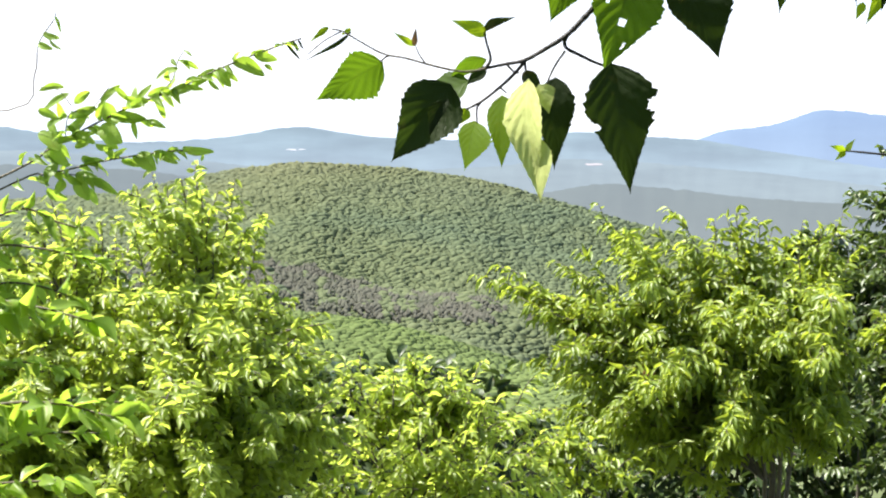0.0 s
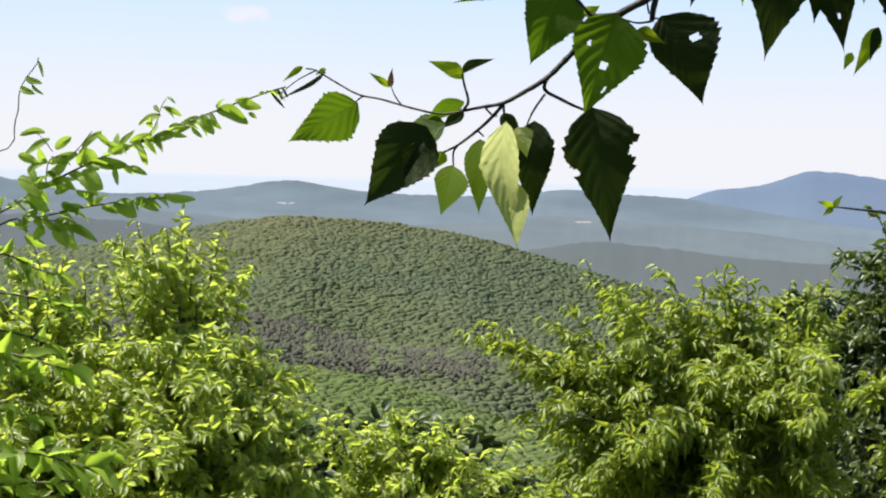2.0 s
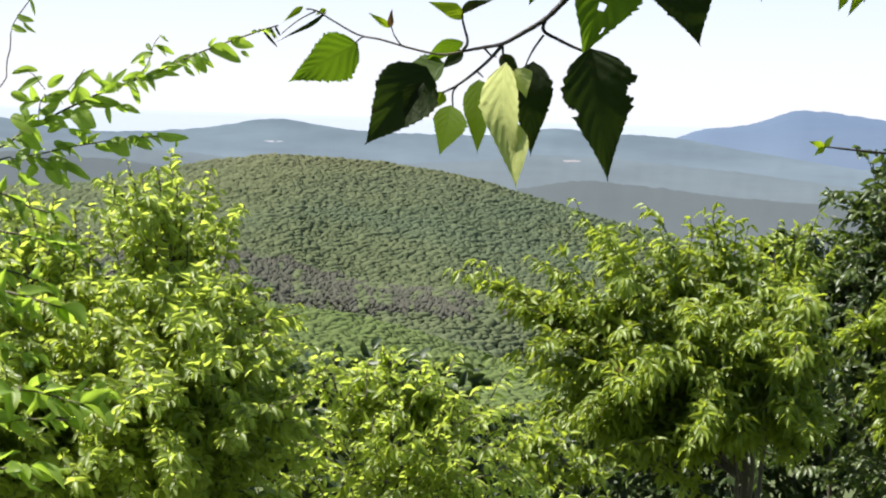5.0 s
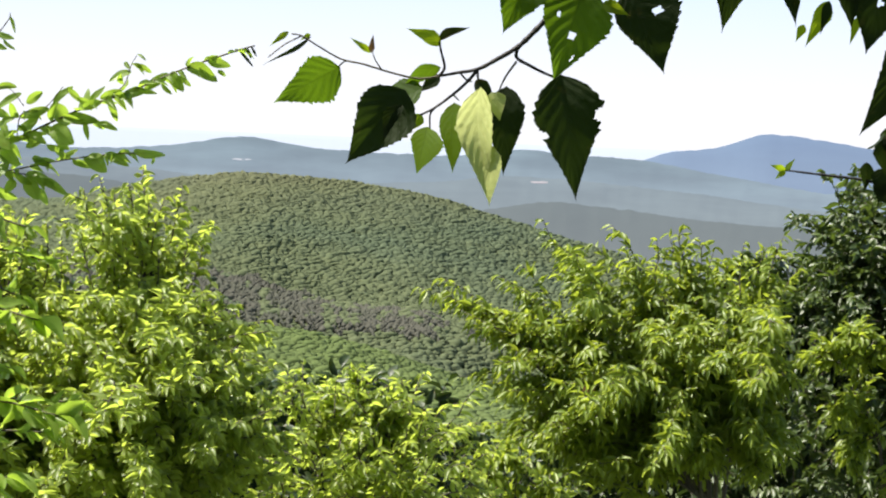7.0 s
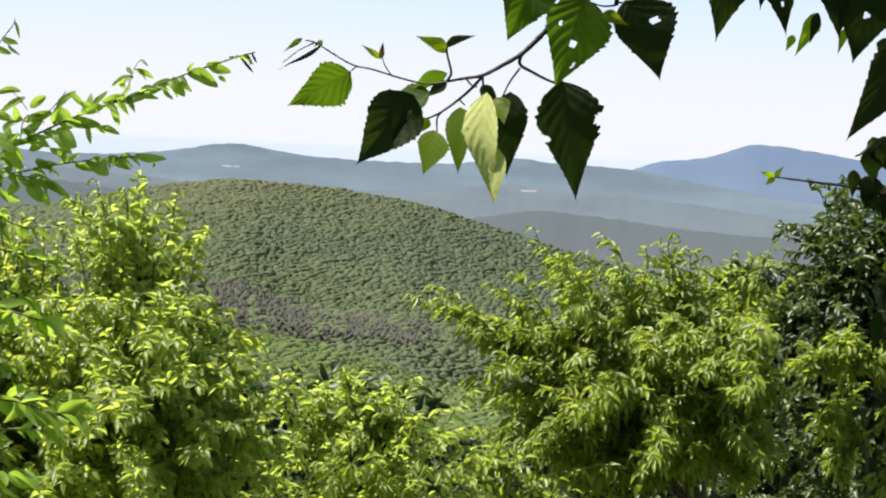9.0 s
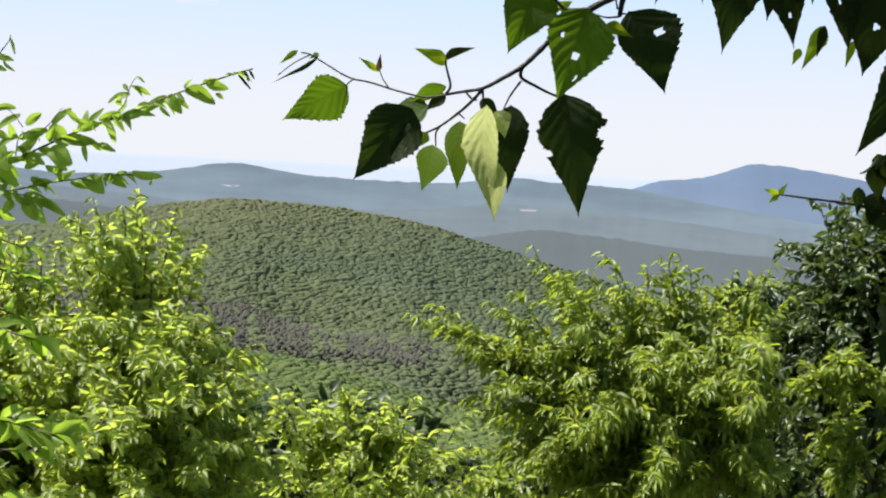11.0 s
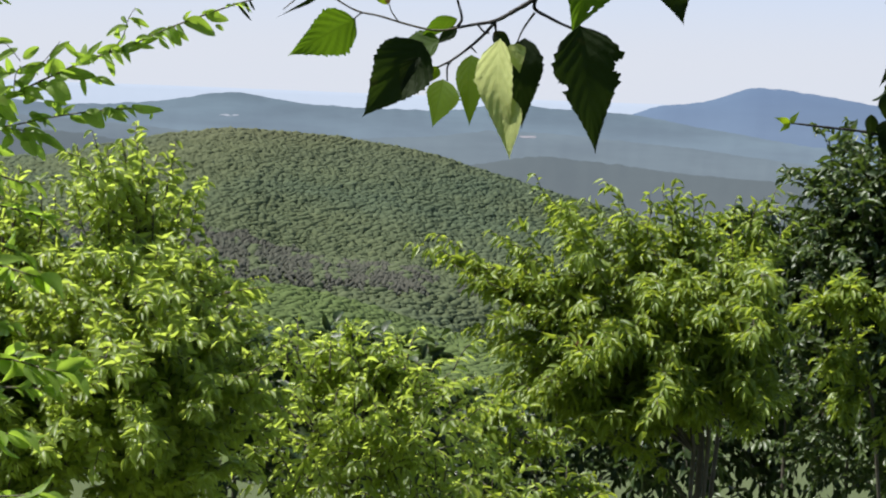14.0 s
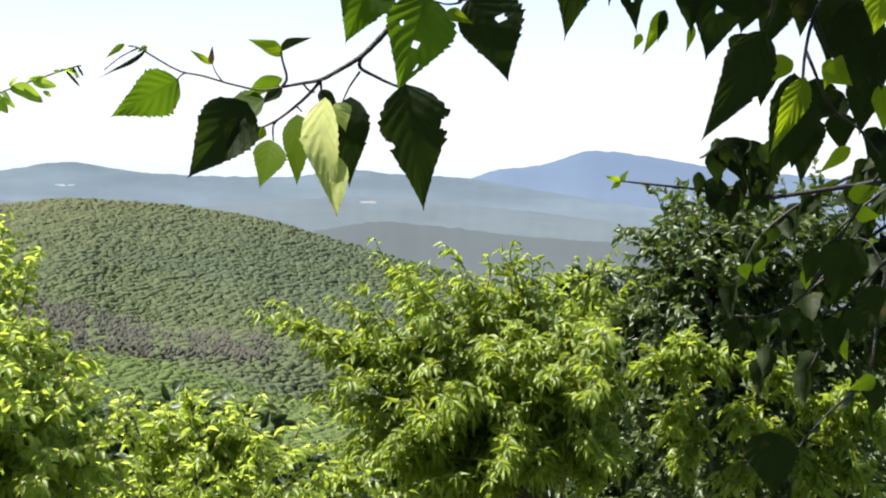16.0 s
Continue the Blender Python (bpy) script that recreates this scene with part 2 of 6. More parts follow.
def tube(line, r0, r1, sides=6, verts=None, faces=None, knots=0.0):
    """Adds a tapered tube along a line to the lists."""
    verts = [] if verts is None else verts
    faces = [] if faces is None else faces
    line = np.asarray(line, dtype=float)
    n, start = len(line), len(verts)
    ends = np.vstack([line[:1], line, line[-1:]])
    d = unit(ends[2:] - ends[:-2])
    a = unit(np.cross(d, (0.31, 0.11, 0.94)))
    b = np.cross(d, a)
    steps = np.arange(n)
    r = (r0 + (r1 - r0) * steps / (n - 1)) * (1.0 + knots * np.sin(steps * 2.4))
    w = 2 * math.pi * np.arange(sides) / sides
    ring = line[:, None] + r[:, None, None] * (np.cos(w)[None, :, None] * a[:, None] + np.sin(w)[None, :, None] * b[:, None])
    verts.extend(map(tuple, ring.reshape(-1, 3).tolist()))
    for q in range(start, start + (n - 1) * sides, sides):
        faces.extend([(q + k, q + (k + 1) % sides, q + sides + (k + 1) % sides, q + sides + k) for k in range(sides)])
    faces.append(tuple(start + (n - 1) * sides + k for k in range(sides)))
    faces.append(tuple(start + k for k in reversed(range(sides))))
    return verts, faces


def thing(name, place, label, category, group="", kind=""):
    ob = new(name)
    ob.location = place
    ob.empty_display_size = 0.2
    bpy.context.view_layer.update()
    return tagged(ob, label, category, group, kind)


def leaf_shape(outline, along=6, across=2, fold=0.25, droop=0.25, wave=0.0, teeth=0.0, seed=0, holes=(), ribs=0.0):
    """A leaf of length 1 along y and width 1 across x, folded at its rib and drooping to its tip."""
    rnd = random.Random(seed)
    verts, faces, uvs = [], [], []
    cols = 2 * across + 1
    phase = rnd.uniform(0, 6.28)
    for i in range(along + 1):
        s = i / along
        half = 0.5 * outline(s)
        if teeth and 0.05 < s < 0.97:
            half *= 1.0 + teeth * (((i % 3) - 1) * 0.9 + 0.8 * math.sin(i * 0.9 + phase)) + teeth * 0.8 * rnd.uniform(-1, 1)
        for j in range(cols):
            u = (j - across) / across
            x = half * u
            z = fold * abs(x) - droop * s * s + wave * math.sin(9 * s + phase + 1.5 * u) * abs(u)
            z += ribs * math.sin(38 * (s - 0.38 * abs(u))) * (1 - s) * min(1.0, 3 * abs(u))
            y = s - (0.03 * abs(u) * (1 if s < 0.5 else 0)) + (0.012 * u * (i % 2) if teeth else 0)
            verts.append((x, y, z))
            uvs.append((0.5 + 0.5 * u, s))
    for i in range(along):
        for j in range(cols - 1):
            if (i, j) in holes:
                continue
            a = i * cols + j
            faces.append((a, a + 1, a + cols + 1, a + cols))
    return np.array(verts), faces, np.array(uvs)


def narrow(s):
    return max(0.03, math.sin(math.pi * min(1.0, s ** 0.85)) ** 0.85)


def ovate(s):
    """Wide near its base, with a long drawn-out tip."""
    if s < 0.28:
        return max(0.05, math.sin(0.5 * math.pi * s / 0.28) ** 0.6)
    r = (s - 0.28) / 0.72
    return max(0.02, (1 - r) ** 0.85 * (1 + 0.35 * r * (1 - r)))


def birch_outline(s):
    """Broad to its middle, then drawn out to a tip."""
    if s < 0.30:
        return max(0.05, math.sin(0.5 * math.pi * s / 0.30) ** 0.55)
    r = (s - 0.30) / 0.70
    return max(0.015, (1 - r ** 1.25) * (1 - 0.30 * r * r))


def oval(s):
    return max(0.04, math.sin(math.pi * s ** 0.8) ** 0.6)


class Leaves:
    """Collects leaves (foot, way, face, length, width) and makes them into objects."""

    def __init__(self, outline, shapes=5, seed=1, along=5, across=1, droop=0.3, fold=0.35, wave=0.03, teeth=0.0):
        rnd = random.Random(seed)
        self.shapes = [leaf_shape(outline, along, across, fold * rnd.uniform(0.4, 1.4), droop * rnd.uniform(0.2, 1.6), wave, teeth, seed + i) for i in range(shapes)]
        self.rows = []

    def add(self, foot, way, face, length, width):
        self.rows.append((*foot, *way, *face, length, width))

    def finish(self, parent, material, singles=0, name="leaf", rest="foliage", seed=3):
        rows = np.array(self.rows)
        rng = np.random.default_rng(seed)
        way = unit(rows[:, 3:6])
        face = rows[:, 6:9] - way * np.sum(rows[:, 6:9] * way, axis=1, keepdims=True)
        face = unit(face)
        side = np.cross(way, face)
        kind = rng.integers(0, len(self.shapes), len(rows))
        single = set()
        if singles:
            near = np.argsort(rows[:, 1])[: max(singles * 3, 1)]
            single = set(rng.permutation(near)[:singles].tolist())
        verts, faces, uvs, count = [], [], [], 0
        for k, (v, f, uv) in enumerate(self.shapes):
            pick = np.array([i for i in np.nonzero(kind == k)[0] if i not in single], dtype=int)
            if not len(pick):
                continue
            L, W = rows[pick, 9][:, None, None], rows[pick, 10][:, None, None]
            p = rows[pick, None, 0:3] + v[None, :, 1:2] * L * way[pick, None] + v[None, :, 0:1] * W * side[pick, None] + v[None, :, 2:3] * L * face[pick, None]
            verts.append(p.reshape(-1, 3))
            f = np.array(f)
            faces.append((f[None] + (count + np.arange(len(pick)) * len(v))[:, None, None]).reshape(-1, 4))
            uvs.append(np.tile(uv, (len(pick), 1)))
            count += len(pick) * len(v)
        if verts:
            ob = link_mesh(rest, np.vstack(verts), np.vstack(faces), material, parent, "", np.vstack(uvs))
            tagged(ob, kind="stuff")
        shared = {}
        for i in sorted(single):
            k = kind[i]
            if k not in shared:
                first = link_mesh(name, self.shapes[k][0], self.shapes[k][1], material, None, "", self.shapes[k][2])
                shared[k] = first.data
                ob = first
            else:
                ob = new(name, shared[k])
            m = Matrix.Identity(4)
            L, W = rows[i, 9], rows[i, 10]
            for c, vec in enumerate((side[i] * W, way[i] * L, face[i] * L)):
                for r in range(3):
                    m[r][c] = vec[r]
            for r in range(3):
                m[r][3] = rows[i, r]
            ob.parent = parent
            ob.matrix_parent_inverse = parent.matrix_world.inverted()
            ob.matrix_basis = m


# ---------------------------------------------------------------- the lie of the land
AZ_CREST = ((-60, -3.4), (-17, -2.75), (-13.0, -2.38), (-11.1, -1.92), (-9.2, -1.58), (-7.3, -1.40), (-5.3, -1.47), (-3.2, -1.57), (-1.3, -1.77), (0.7, -2.17), (2.7, -2.77), (4.7, -3.29), (6.6, -3.72), (9.0, -4.20), (12, -4.8), (60, -6.0))
AZ_BAND_TOP = ((-60, -4.20), (-12, -4.30), (-7.9, -4.50), (-6.2, -4.64), (-5.5, -4.90), (-3.2, -5.30), (-0.5, -5.57), (0.3, -5.82), (2.0, -6.05), (6.0, -6.50), (60, -7.0))
AZ_BAND_FOOT = ((-60, -5.30), (-12, -5.45), (-7.5, -5.68), (-6.4, -6.02), (-4.7, -6.06), (-3.2, -6.26), (-0.4, -6.38), (2.1, -7.10), (6.0, -8.00), (60, -8.40))
AZ_SPUR = ((-60, -5.50), (-12, -5.75), (-7.0, -6.25), (-5.2, -6.45), (-3.2, -6.80), (-1.2, -7.36), (0.8, -7.93), (2.0, -8.10), (6.0, -8.90), (60, -9.30))


def at_azimuth(table, az):
    xs, ys = zip(*table)
    return np.interp(az, xs, ys)


def drop(deg, r):
    return 1.65 + r * math.tan(radians(deg))


def land(az, r):
    """The height of the ground at an azimuth in degrees (0 is +y, to the right positive) and a distance."""
    crest, band_top, band_foot, spur = (float(at_azimuth(k, az)) for k in (AZ_CREST, AZ_BAND_TOP, AZ_BAND_FOOT, AZ_SPUR))
    steps = (
        (0.0, 0.0), (1.4, 0.0), (4.0, -0.75), (8.0, -2.3), (20.0, -8.5), (60.0, -24.0), (200.0, -70.0), (420.0, -110.0),
        (600.0, drop(-12.0, 600.0) - 6), (850.0, drop(-9.2, 850.0) - 8), (1090.0, drop(spur, 1090.0) - 8), (1170.0, drop(band_foot, 1250.0) - 22),
        (1250.0, drop(band_foot, 1250.0) - 10), (1450.0, drop(band_top, 1450.0) - 9),
        (1720.0, drop(0.52 * crest + 0.48 * band_top, 1720.0) - 4), (1900.0, drop(0.14 * band_top + 0.86 * crest, 1900.0) - 5),
        (2020.0, drop(crest, 2020.0) - 4), (2150.0, drop(crest, 2020.0) - 22), (2700.0, -260.0), (3600.0, -330.0), (4980.0, -360.0))
    front = float(np.interp(r, *zip(*steps)))
    back = min(r * 0.06, 30.0)
    turn = min(max((abs(az) - 60.0) / 60.0, 0.0), 1.0)
    turn = turn * turn * (3 - 2 * turn)
    lump = 0.0
    if r > 400:
        x, y = r * math.sin(radians(az)), r * math.cos(radians(az))
        lump = 7.0 * noise.noise(Vector((x * 0.0042, y * 0.0042, 3.0))) + 2.5 * noise.noise(Vector((x * 0.013, y * 0.013, 7.0)))
    elif r > 1.4:
        x, y = r * math.sin(radians(az)), r * math.cos(radians(az))
        lump = min(r - 1.4, 6.0) * 0.03 * noise.noise(Vector((x * 0.8, y * 0.8, 1.0)))
    return front * (1 - turn) + back * turn + lump


def build_ground():
    azs = np.unique(np.concatenate([np.arange(-180, -24, 4.0), np.arange(-24, 30, 0.4), np.arange(30, 180, 4.0)]))
    rs = np.concatenate([np.linspace(0.7, 8, 10), np.geomspace(9, 400, 16), np.linspace(440, 2180, 88), np.linspace(2300, 4980, 12)])
    verts = [(0.0, 0.0, 0.0)]
    for r in rs:
        for a in azs:
            verts.append((r * math.sin(radians(a)), r * math.cos(radians(a)), land(a, r)))
    n = len(azs)
    faces = [(0, 1 + (k + 1) % n, 1 + k) for k in range(n)]
    for i in range(len(rs) - 1):
        for k in range(n):
            a, b = 1 + i * n + k, 1 + i * n + (k + 1) % n
            faces.append((a, b, b + n, a + n))
    ob = link_mesh("ground", verts, faces, M_GROUND)
    tagged(ob, "wooded ground falling steeply from the lookout into the valley", "ground", kind="structure")


build_ground()

# ---------------------------------------------------------------- far ridges
RIDGE_FAR_PLAIN = ((-60, -0.02), (-10, 0.02), (5, -0.03), (30, 0.0), (60, 0.0))
RIDGE_RIGHT = ((4.0, -1.6), (6.0, -0.95), (7.1, -0.38), (7.7, -0.15), (8.4, -0.03), (9.3, 0.06), (9.9, 0.24), (10.5, 0.48), (11.0, 0.66), (11.4, 0.68), (12.3, 0.62), (13.5, 0.46), (14.5, 0.30), (16, 0.10), (18, -0.05), (22, -0.3), (30, -0.8), (60, -1.0))
RIDGE_CENTRE = ((-60, -0.5), (-22, -0.25), (-17, -0.25), (-14.6, -0.62), (-13.0, -0.74), (-11.4, -0.70), (-9.7, -0.54), (-8.8, -0.42), (-8.1, -0.28), (-7.4, -0.15), (-6.9, -0.12), (-6.3, -0.18), (-5.7, -0.30), (-4.6, -0.44), (-3.2, -0.50), (-1.8, -0.53), (0, -0.53), (1.2, -0.45), (2.0, -0.28), (2.8, -0.20), (3.4, -0.22), (4.2, -0.32), (5.6, -0.36), (7.1, -0.42), (9.0, -0.70), (12, -1.15), (16, -1.6), (22, -2.2), (60, -2.5))
RIDGE_VALLEY = ((-60, -1.2), (-16, -1.05), (-12, -1.25), (-9, -1.5), (-4, -1.7), (0.0, -1.45), (2.0, -1.15), (4.5, -1.20), (7.0, -1.35), (10, -1.6), (13, -1.9), (18, -2.2), (60, -2.5))
RIDGE_DARK = ((-60, -1.9), (-15, -1.5), (-12, -1.75), (-8, -2.4), (-2, -2.9), (0.5, -2.6), (1.5, -2.42), (2.8, -2.12), (4.2, -1.97), (6.2, -2.15), (8.2, -2.35), (12, -2.55), (20, -3.0), (60, -3.2))


def build_ridge(name, table, r, depth, foot, material, label, seed, rough=1.0):
    """A long hill at a distance r with a front slope, a crest and a back."""
    azs = np.arange(-40, 46.01, 0.16)
    prof = at_azimuth(table, azs)
    kernel = np.array([1, 2, 3, 2, 1]) / 9.0
    prof = np.convolve(np.pad(prof, 2, mode="edge"), kernel, mode="valid")
    steps = ((1.0, 0.0), (0.86, 0.12), (0.68, 0.30), (0.5, 0.5), (0.34, 0.68), (0.2, 0.82), (0.08, 0.93), (0.0, 1.0), (-0.12, 0.95), (-0.5, 0.5))
    verts, faces = [], []
    for d, h in steps:
        for a, e in zip(azs, prof):
            rr = r - d * depth
            x, y = math.sin(radians(a)), math.cos(radians(a))
            top = 1.65 + r * math.tan(radians(e))
            base = 1.65 + r * math.tan(radians(foot))
            z = base + (top - base) * h
            k = 0.3 + 0.7 * (1 - abs(2 * h - 1))
            z += rough * (9.0 * k * noise.noise(Vector((x * 28 + seed, y * 28 + d * 2, d * 3.0))) + 3.0 * noise.noise(Vector((x * 160, seed, d * 9.0))) + 1.5 * noise.noise(Vector((x * 480, seed + 4, d * 9.0))))
            verts.append((rr * x, rr * y, z))
    n = len(azs)
    for i in range(len(steps) - 1):
        for k in range(n - 1):
            a = i * n + k
            faces.append((a, a + 1, a + n + 1, a + n))
    ob = link_mesh(name, verts, faces, material)
    return tagged(ob, label, "mountain ridge", kind="structure")


# the blue and pale tones here are haze put into each ridge's glow
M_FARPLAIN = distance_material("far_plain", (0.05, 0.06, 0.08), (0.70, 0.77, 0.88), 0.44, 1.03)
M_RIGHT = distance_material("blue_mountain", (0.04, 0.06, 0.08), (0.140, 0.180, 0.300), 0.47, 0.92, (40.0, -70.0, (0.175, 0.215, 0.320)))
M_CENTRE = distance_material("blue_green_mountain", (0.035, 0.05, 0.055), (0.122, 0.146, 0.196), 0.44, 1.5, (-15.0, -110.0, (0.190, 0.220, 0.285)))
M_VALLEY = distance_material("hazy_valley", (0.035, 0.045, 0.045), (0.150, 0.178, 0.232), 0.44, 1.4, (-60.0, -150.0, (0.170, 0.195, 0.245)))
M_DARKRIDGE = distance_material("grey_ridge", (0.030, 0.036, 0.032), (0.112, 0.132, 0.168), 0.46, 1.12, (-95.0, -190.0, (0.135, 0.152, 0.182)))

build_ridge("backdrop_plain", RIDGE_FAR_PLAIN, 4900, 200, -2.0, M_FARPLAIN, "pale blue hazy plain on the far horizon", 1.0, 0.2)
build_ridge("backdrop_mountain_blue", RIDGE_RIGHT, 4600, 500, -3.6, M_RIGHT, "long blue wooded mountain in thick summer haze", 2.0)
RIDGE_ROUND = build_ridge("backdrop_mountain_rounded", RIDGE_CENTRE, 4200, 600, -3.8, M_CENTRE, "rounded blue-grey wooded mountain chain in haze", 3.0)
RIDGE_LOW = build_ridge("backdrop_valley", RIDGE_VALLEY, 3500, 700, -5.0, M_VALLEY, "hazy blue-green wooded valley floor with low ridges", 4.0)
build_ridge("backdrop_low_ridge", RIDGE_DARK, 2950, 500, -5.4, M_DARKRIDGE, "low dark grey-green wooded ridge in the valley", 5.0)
bpy.context.view_layer.update()


def build_clearing(name, ridge, az, el, wide, high, material, label):
    """An uneven bare patch lying on the slope of a far ridge; wide and high are half angles in degrees."""
    rnd = random.Random(name)
    eye, n, verts = Vector((0, 0, 1.65)), 18, []
    for k in range(n):
        w, q = 2 * math.pi * k / n, rnd.uniform(0.75, 1.1)
        a, e = radians(az + wide * q * math.cos(w)), radians(el + high * q * math.sin(w) + 0.25 * high * math.cos(2 * w))
        way = Vector((math.sin(a) * math.cos(e), math.cos(a) * math.cos(e), math.sin(e)))
        hit, place, _, _ = ridge.ray_cast(eye, way)
        verts.append(tuple(place - way * 1.0) if hit else tuple(eye + way * 3900))
    verts += [(x, y + 6, z - 1.5) for x, y, z in verts]
    faces = [tuple(reversed(range(n)))] + [(k, (k + 1) % n, n + (k + 1) % n, n + k) for k in range(n)] + [tuple(range(n, 2 * n))]
    tagged(link_mesh(name, verts, faces, material, smooth=False), label, "clearing", kind="structure")


# sunlit paleness and haze are put into these patches' own glow
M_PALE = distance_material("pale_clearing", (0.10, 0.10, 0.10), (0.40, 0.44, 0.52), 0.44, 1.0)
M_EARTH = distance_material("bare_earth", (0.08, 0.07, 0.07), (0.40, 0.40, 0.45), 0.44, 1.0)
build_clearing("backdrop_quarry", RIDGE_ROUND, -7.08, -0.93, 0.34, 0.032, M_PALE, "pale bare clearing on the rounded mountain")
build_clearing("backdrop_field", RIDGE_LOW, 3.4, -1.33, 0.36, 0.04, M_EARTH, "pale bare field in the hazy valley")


# ---------------------------------------------------------------- far woods
def ico(level):
    bm = bmesh.new()
    bmesh.ops.create_icosphere(bm, subdivisions=level, radius=1.0)
    v = np.array([p.co[:] for p in bm.verts])
    f = np.array([[q.index for q in p.verts] for p in bm.faces])
    bm.free()
    return v, f


def scatter(az0, az1, r0, r1, spacing, rng):
    """Even but jittered places over a stretch of the hills, in azimuth and distance."""
    out = []
    r = r0
    while r < r1:
        step = math.degrees(spacing / r)
        count = int((az1 - az0) / step)
        a = az0 + (np.arange(count) + rng.uniform(-0.8, 0.8, count) + 0.5) * step
        rr = r + rng.uniform(-0.8, 0.8, count) * spacing
        out.append(np.stack([a, rr], 1))
        r += spacing * 0.95
    return np.vstack(out)


def in_band(az, r):
    """The ragged stands of bare trees at the foot of the hill."""
    wob = 26.0 * noise.noise(Vector((az * 1.6, 0.0, 5.0))) + 14.0 * noise.noise(Vector((az * 6.0, 0.0, 2.0)))
    gap = noise.noise(Vector((az * 2.2, r * 0.016, 9.0))) + 0.5 * noise.noise(Vector((az * 7.0, r * 0.05, 4.0)))
    if -14.0 < az < -3.3:
        fade = max(0.0, (az + 4.6) / 1.3)
        return 1215 < r < 1452 + wob - 25 * max(0.0, (az + 7.0) / 3.5) and gap < 0.34 - 0.5 * fade
    if -3.3 <= az < 0.4:
        fade = max(0.0, (az + 1.0) / 1.4, (-2.5 - az) / 0.8)
        return 1228 + wob * 0.5 < r < 1415 + wob and gap < 0.36 - 0.5 * fade
    if 0.9 < az < 2.6:
        return 1295 < r < 1350 + wob and gap < 0.1
    return False


def land_many(places):
    """Heights of the ground at many places, from a grid laid over them."""
    (a0, r0), (a1, r1) = places.min(axis=0) - 0.01, places.max(axis=0) + 0.01
    na, nr = int((a1 - a0) / 0.25) + 2, int((r1 - r0) / 9.0) + 2
    grid = np.array([[land(a0 + (a1 - a0) * i / (na - 1), r0 + (r1 - r0) * j / (nr - 1)) for j in range(nr)] for i in range(na)])
    u, v = (places[:, 0] - a0) / (a1 - a0) * (na - 1), (places[:, 1] - r0) / (r1 - r0) * (nr - 1)
    i, j = np.minimum(u.astype(int), na - 2), np.minimum(v.astype(int), nr - 2)
    u, v = u - i, v - j
    return (grid[i, j] * (1 - v) + grid[i, j + 1] * v) * (1 - u) + (grid[i + 1, j] * (1 - v) + grid[i + 1, j + 1] * v) * u


def build_woods(name, places, size, material, label, level=1, cone=False, seed=5):
    rng = np.random.default_rng(seed)
    v0, f0 = ico(level)
    if not cone:
        f0 = f0[v0[f0][:, :, 2].mean(axis=1) > -0.45]
    shapes = []
    for _ in range(10):
        if cone:
            v = v0.copy()
            z = v[:, 2].copy()
            v[:, :2] *= (0.62 - 0.30 * z)[:, None] * rng.uniform(0.6, 1.3, (len(v), 1))
            v[:, 2] = z * 0.62
        else:
            v = v0 * rng.uniform(0.75, 1.2, (len(v0), 1))
            v[:, 2] *= rng.uniform(0.35, 0.65)
        shapes.append(v)
    count = len(places)
    s = size * rng.uniform(0.45, 1.25, count) * np.where(rng.uniform(size=count) < 0.12, 1.6, 1.0)
    v = np.array(shapes)[rng.integers(0, 10, count)]
    w = rng.uniform(0, 6.28, count)
    c, q = np.cos(w)[:, None], np.sin(w)[:, None]
    p = np.stack([v[:, :, 0] * c - v[:, :, 1] * q, v[:, :, 0] * q + v[:, :, 1] * c, v[:, :, 2]], 2) * s[:, None, None]
    a, r = np.radians(places[:, 0]), places[:, 1]
    p += np.stack([r * np.sin(a), r * np.cos(a), land_many(places) + size * (0.40 if not cone else 0.7)], 1)[:, None]
    faces = (f0[None] + (np.arange(count) * len(v0))[:, None, None]).reshape(-1, 3)
    ob = link_mesh(name, p.reshape(-1, 3), faces, material, smooth=True)
    return tagged(ob, label, "forest", kind="stuff")


WOODS_RNG = np.random.default_rng(11)
hill_places = np.array([p for p in scatter(-18.5, 8, 1105, 2060, 3.8, WOODS_RNG) if not in_band(*p)])
band_places = np.array([p for p in scatter(-14, 3, 1215, 1470, 3.6, WOODS_RNG) if in_band(*p)])
spur_places = scatter(-12, 8, 560, 1110, 3.2, WOODS_RNG)
build_woods("hill_forest", hill_places, 3.5, M_HILL, "dense green summer forest covering the rounded hill", seed=21)
build_woods("bare_forest", band_places, 3.0, M_DEAD, "dark grey-brown stand of bare trees at the hill foot", cone=True, seed=22)
build_woods("spur_forest", spur_places, 3.0, M_SPUR, "bright green forest on the lower spur of the hill", seed=23)


# ---------------------------------------------------------------- leafy trees and shrubs
UP = np.array((0.0, 0.0, 1.0))


def arch(a, b, rise, sag=0.0, n=7, rng=None, wander=0.03):
    """A limb from a to b: it first rises, then leans over to its tip."""
    a, b = np.asarray(a, float), np.asarray(b, float)
    t = np.linspace(0, 1, n)[:, None]
    p = a + (b - a) * t + UP * (rise * np.sin(math.pi * t ** 0.8) - sag * t ** 3)
    if rng is not None:
        p[1:-1] += rng.normal(0, wander * np.linalg.norm(b - a), (n - 2, 3))
    return bend(p, 3)


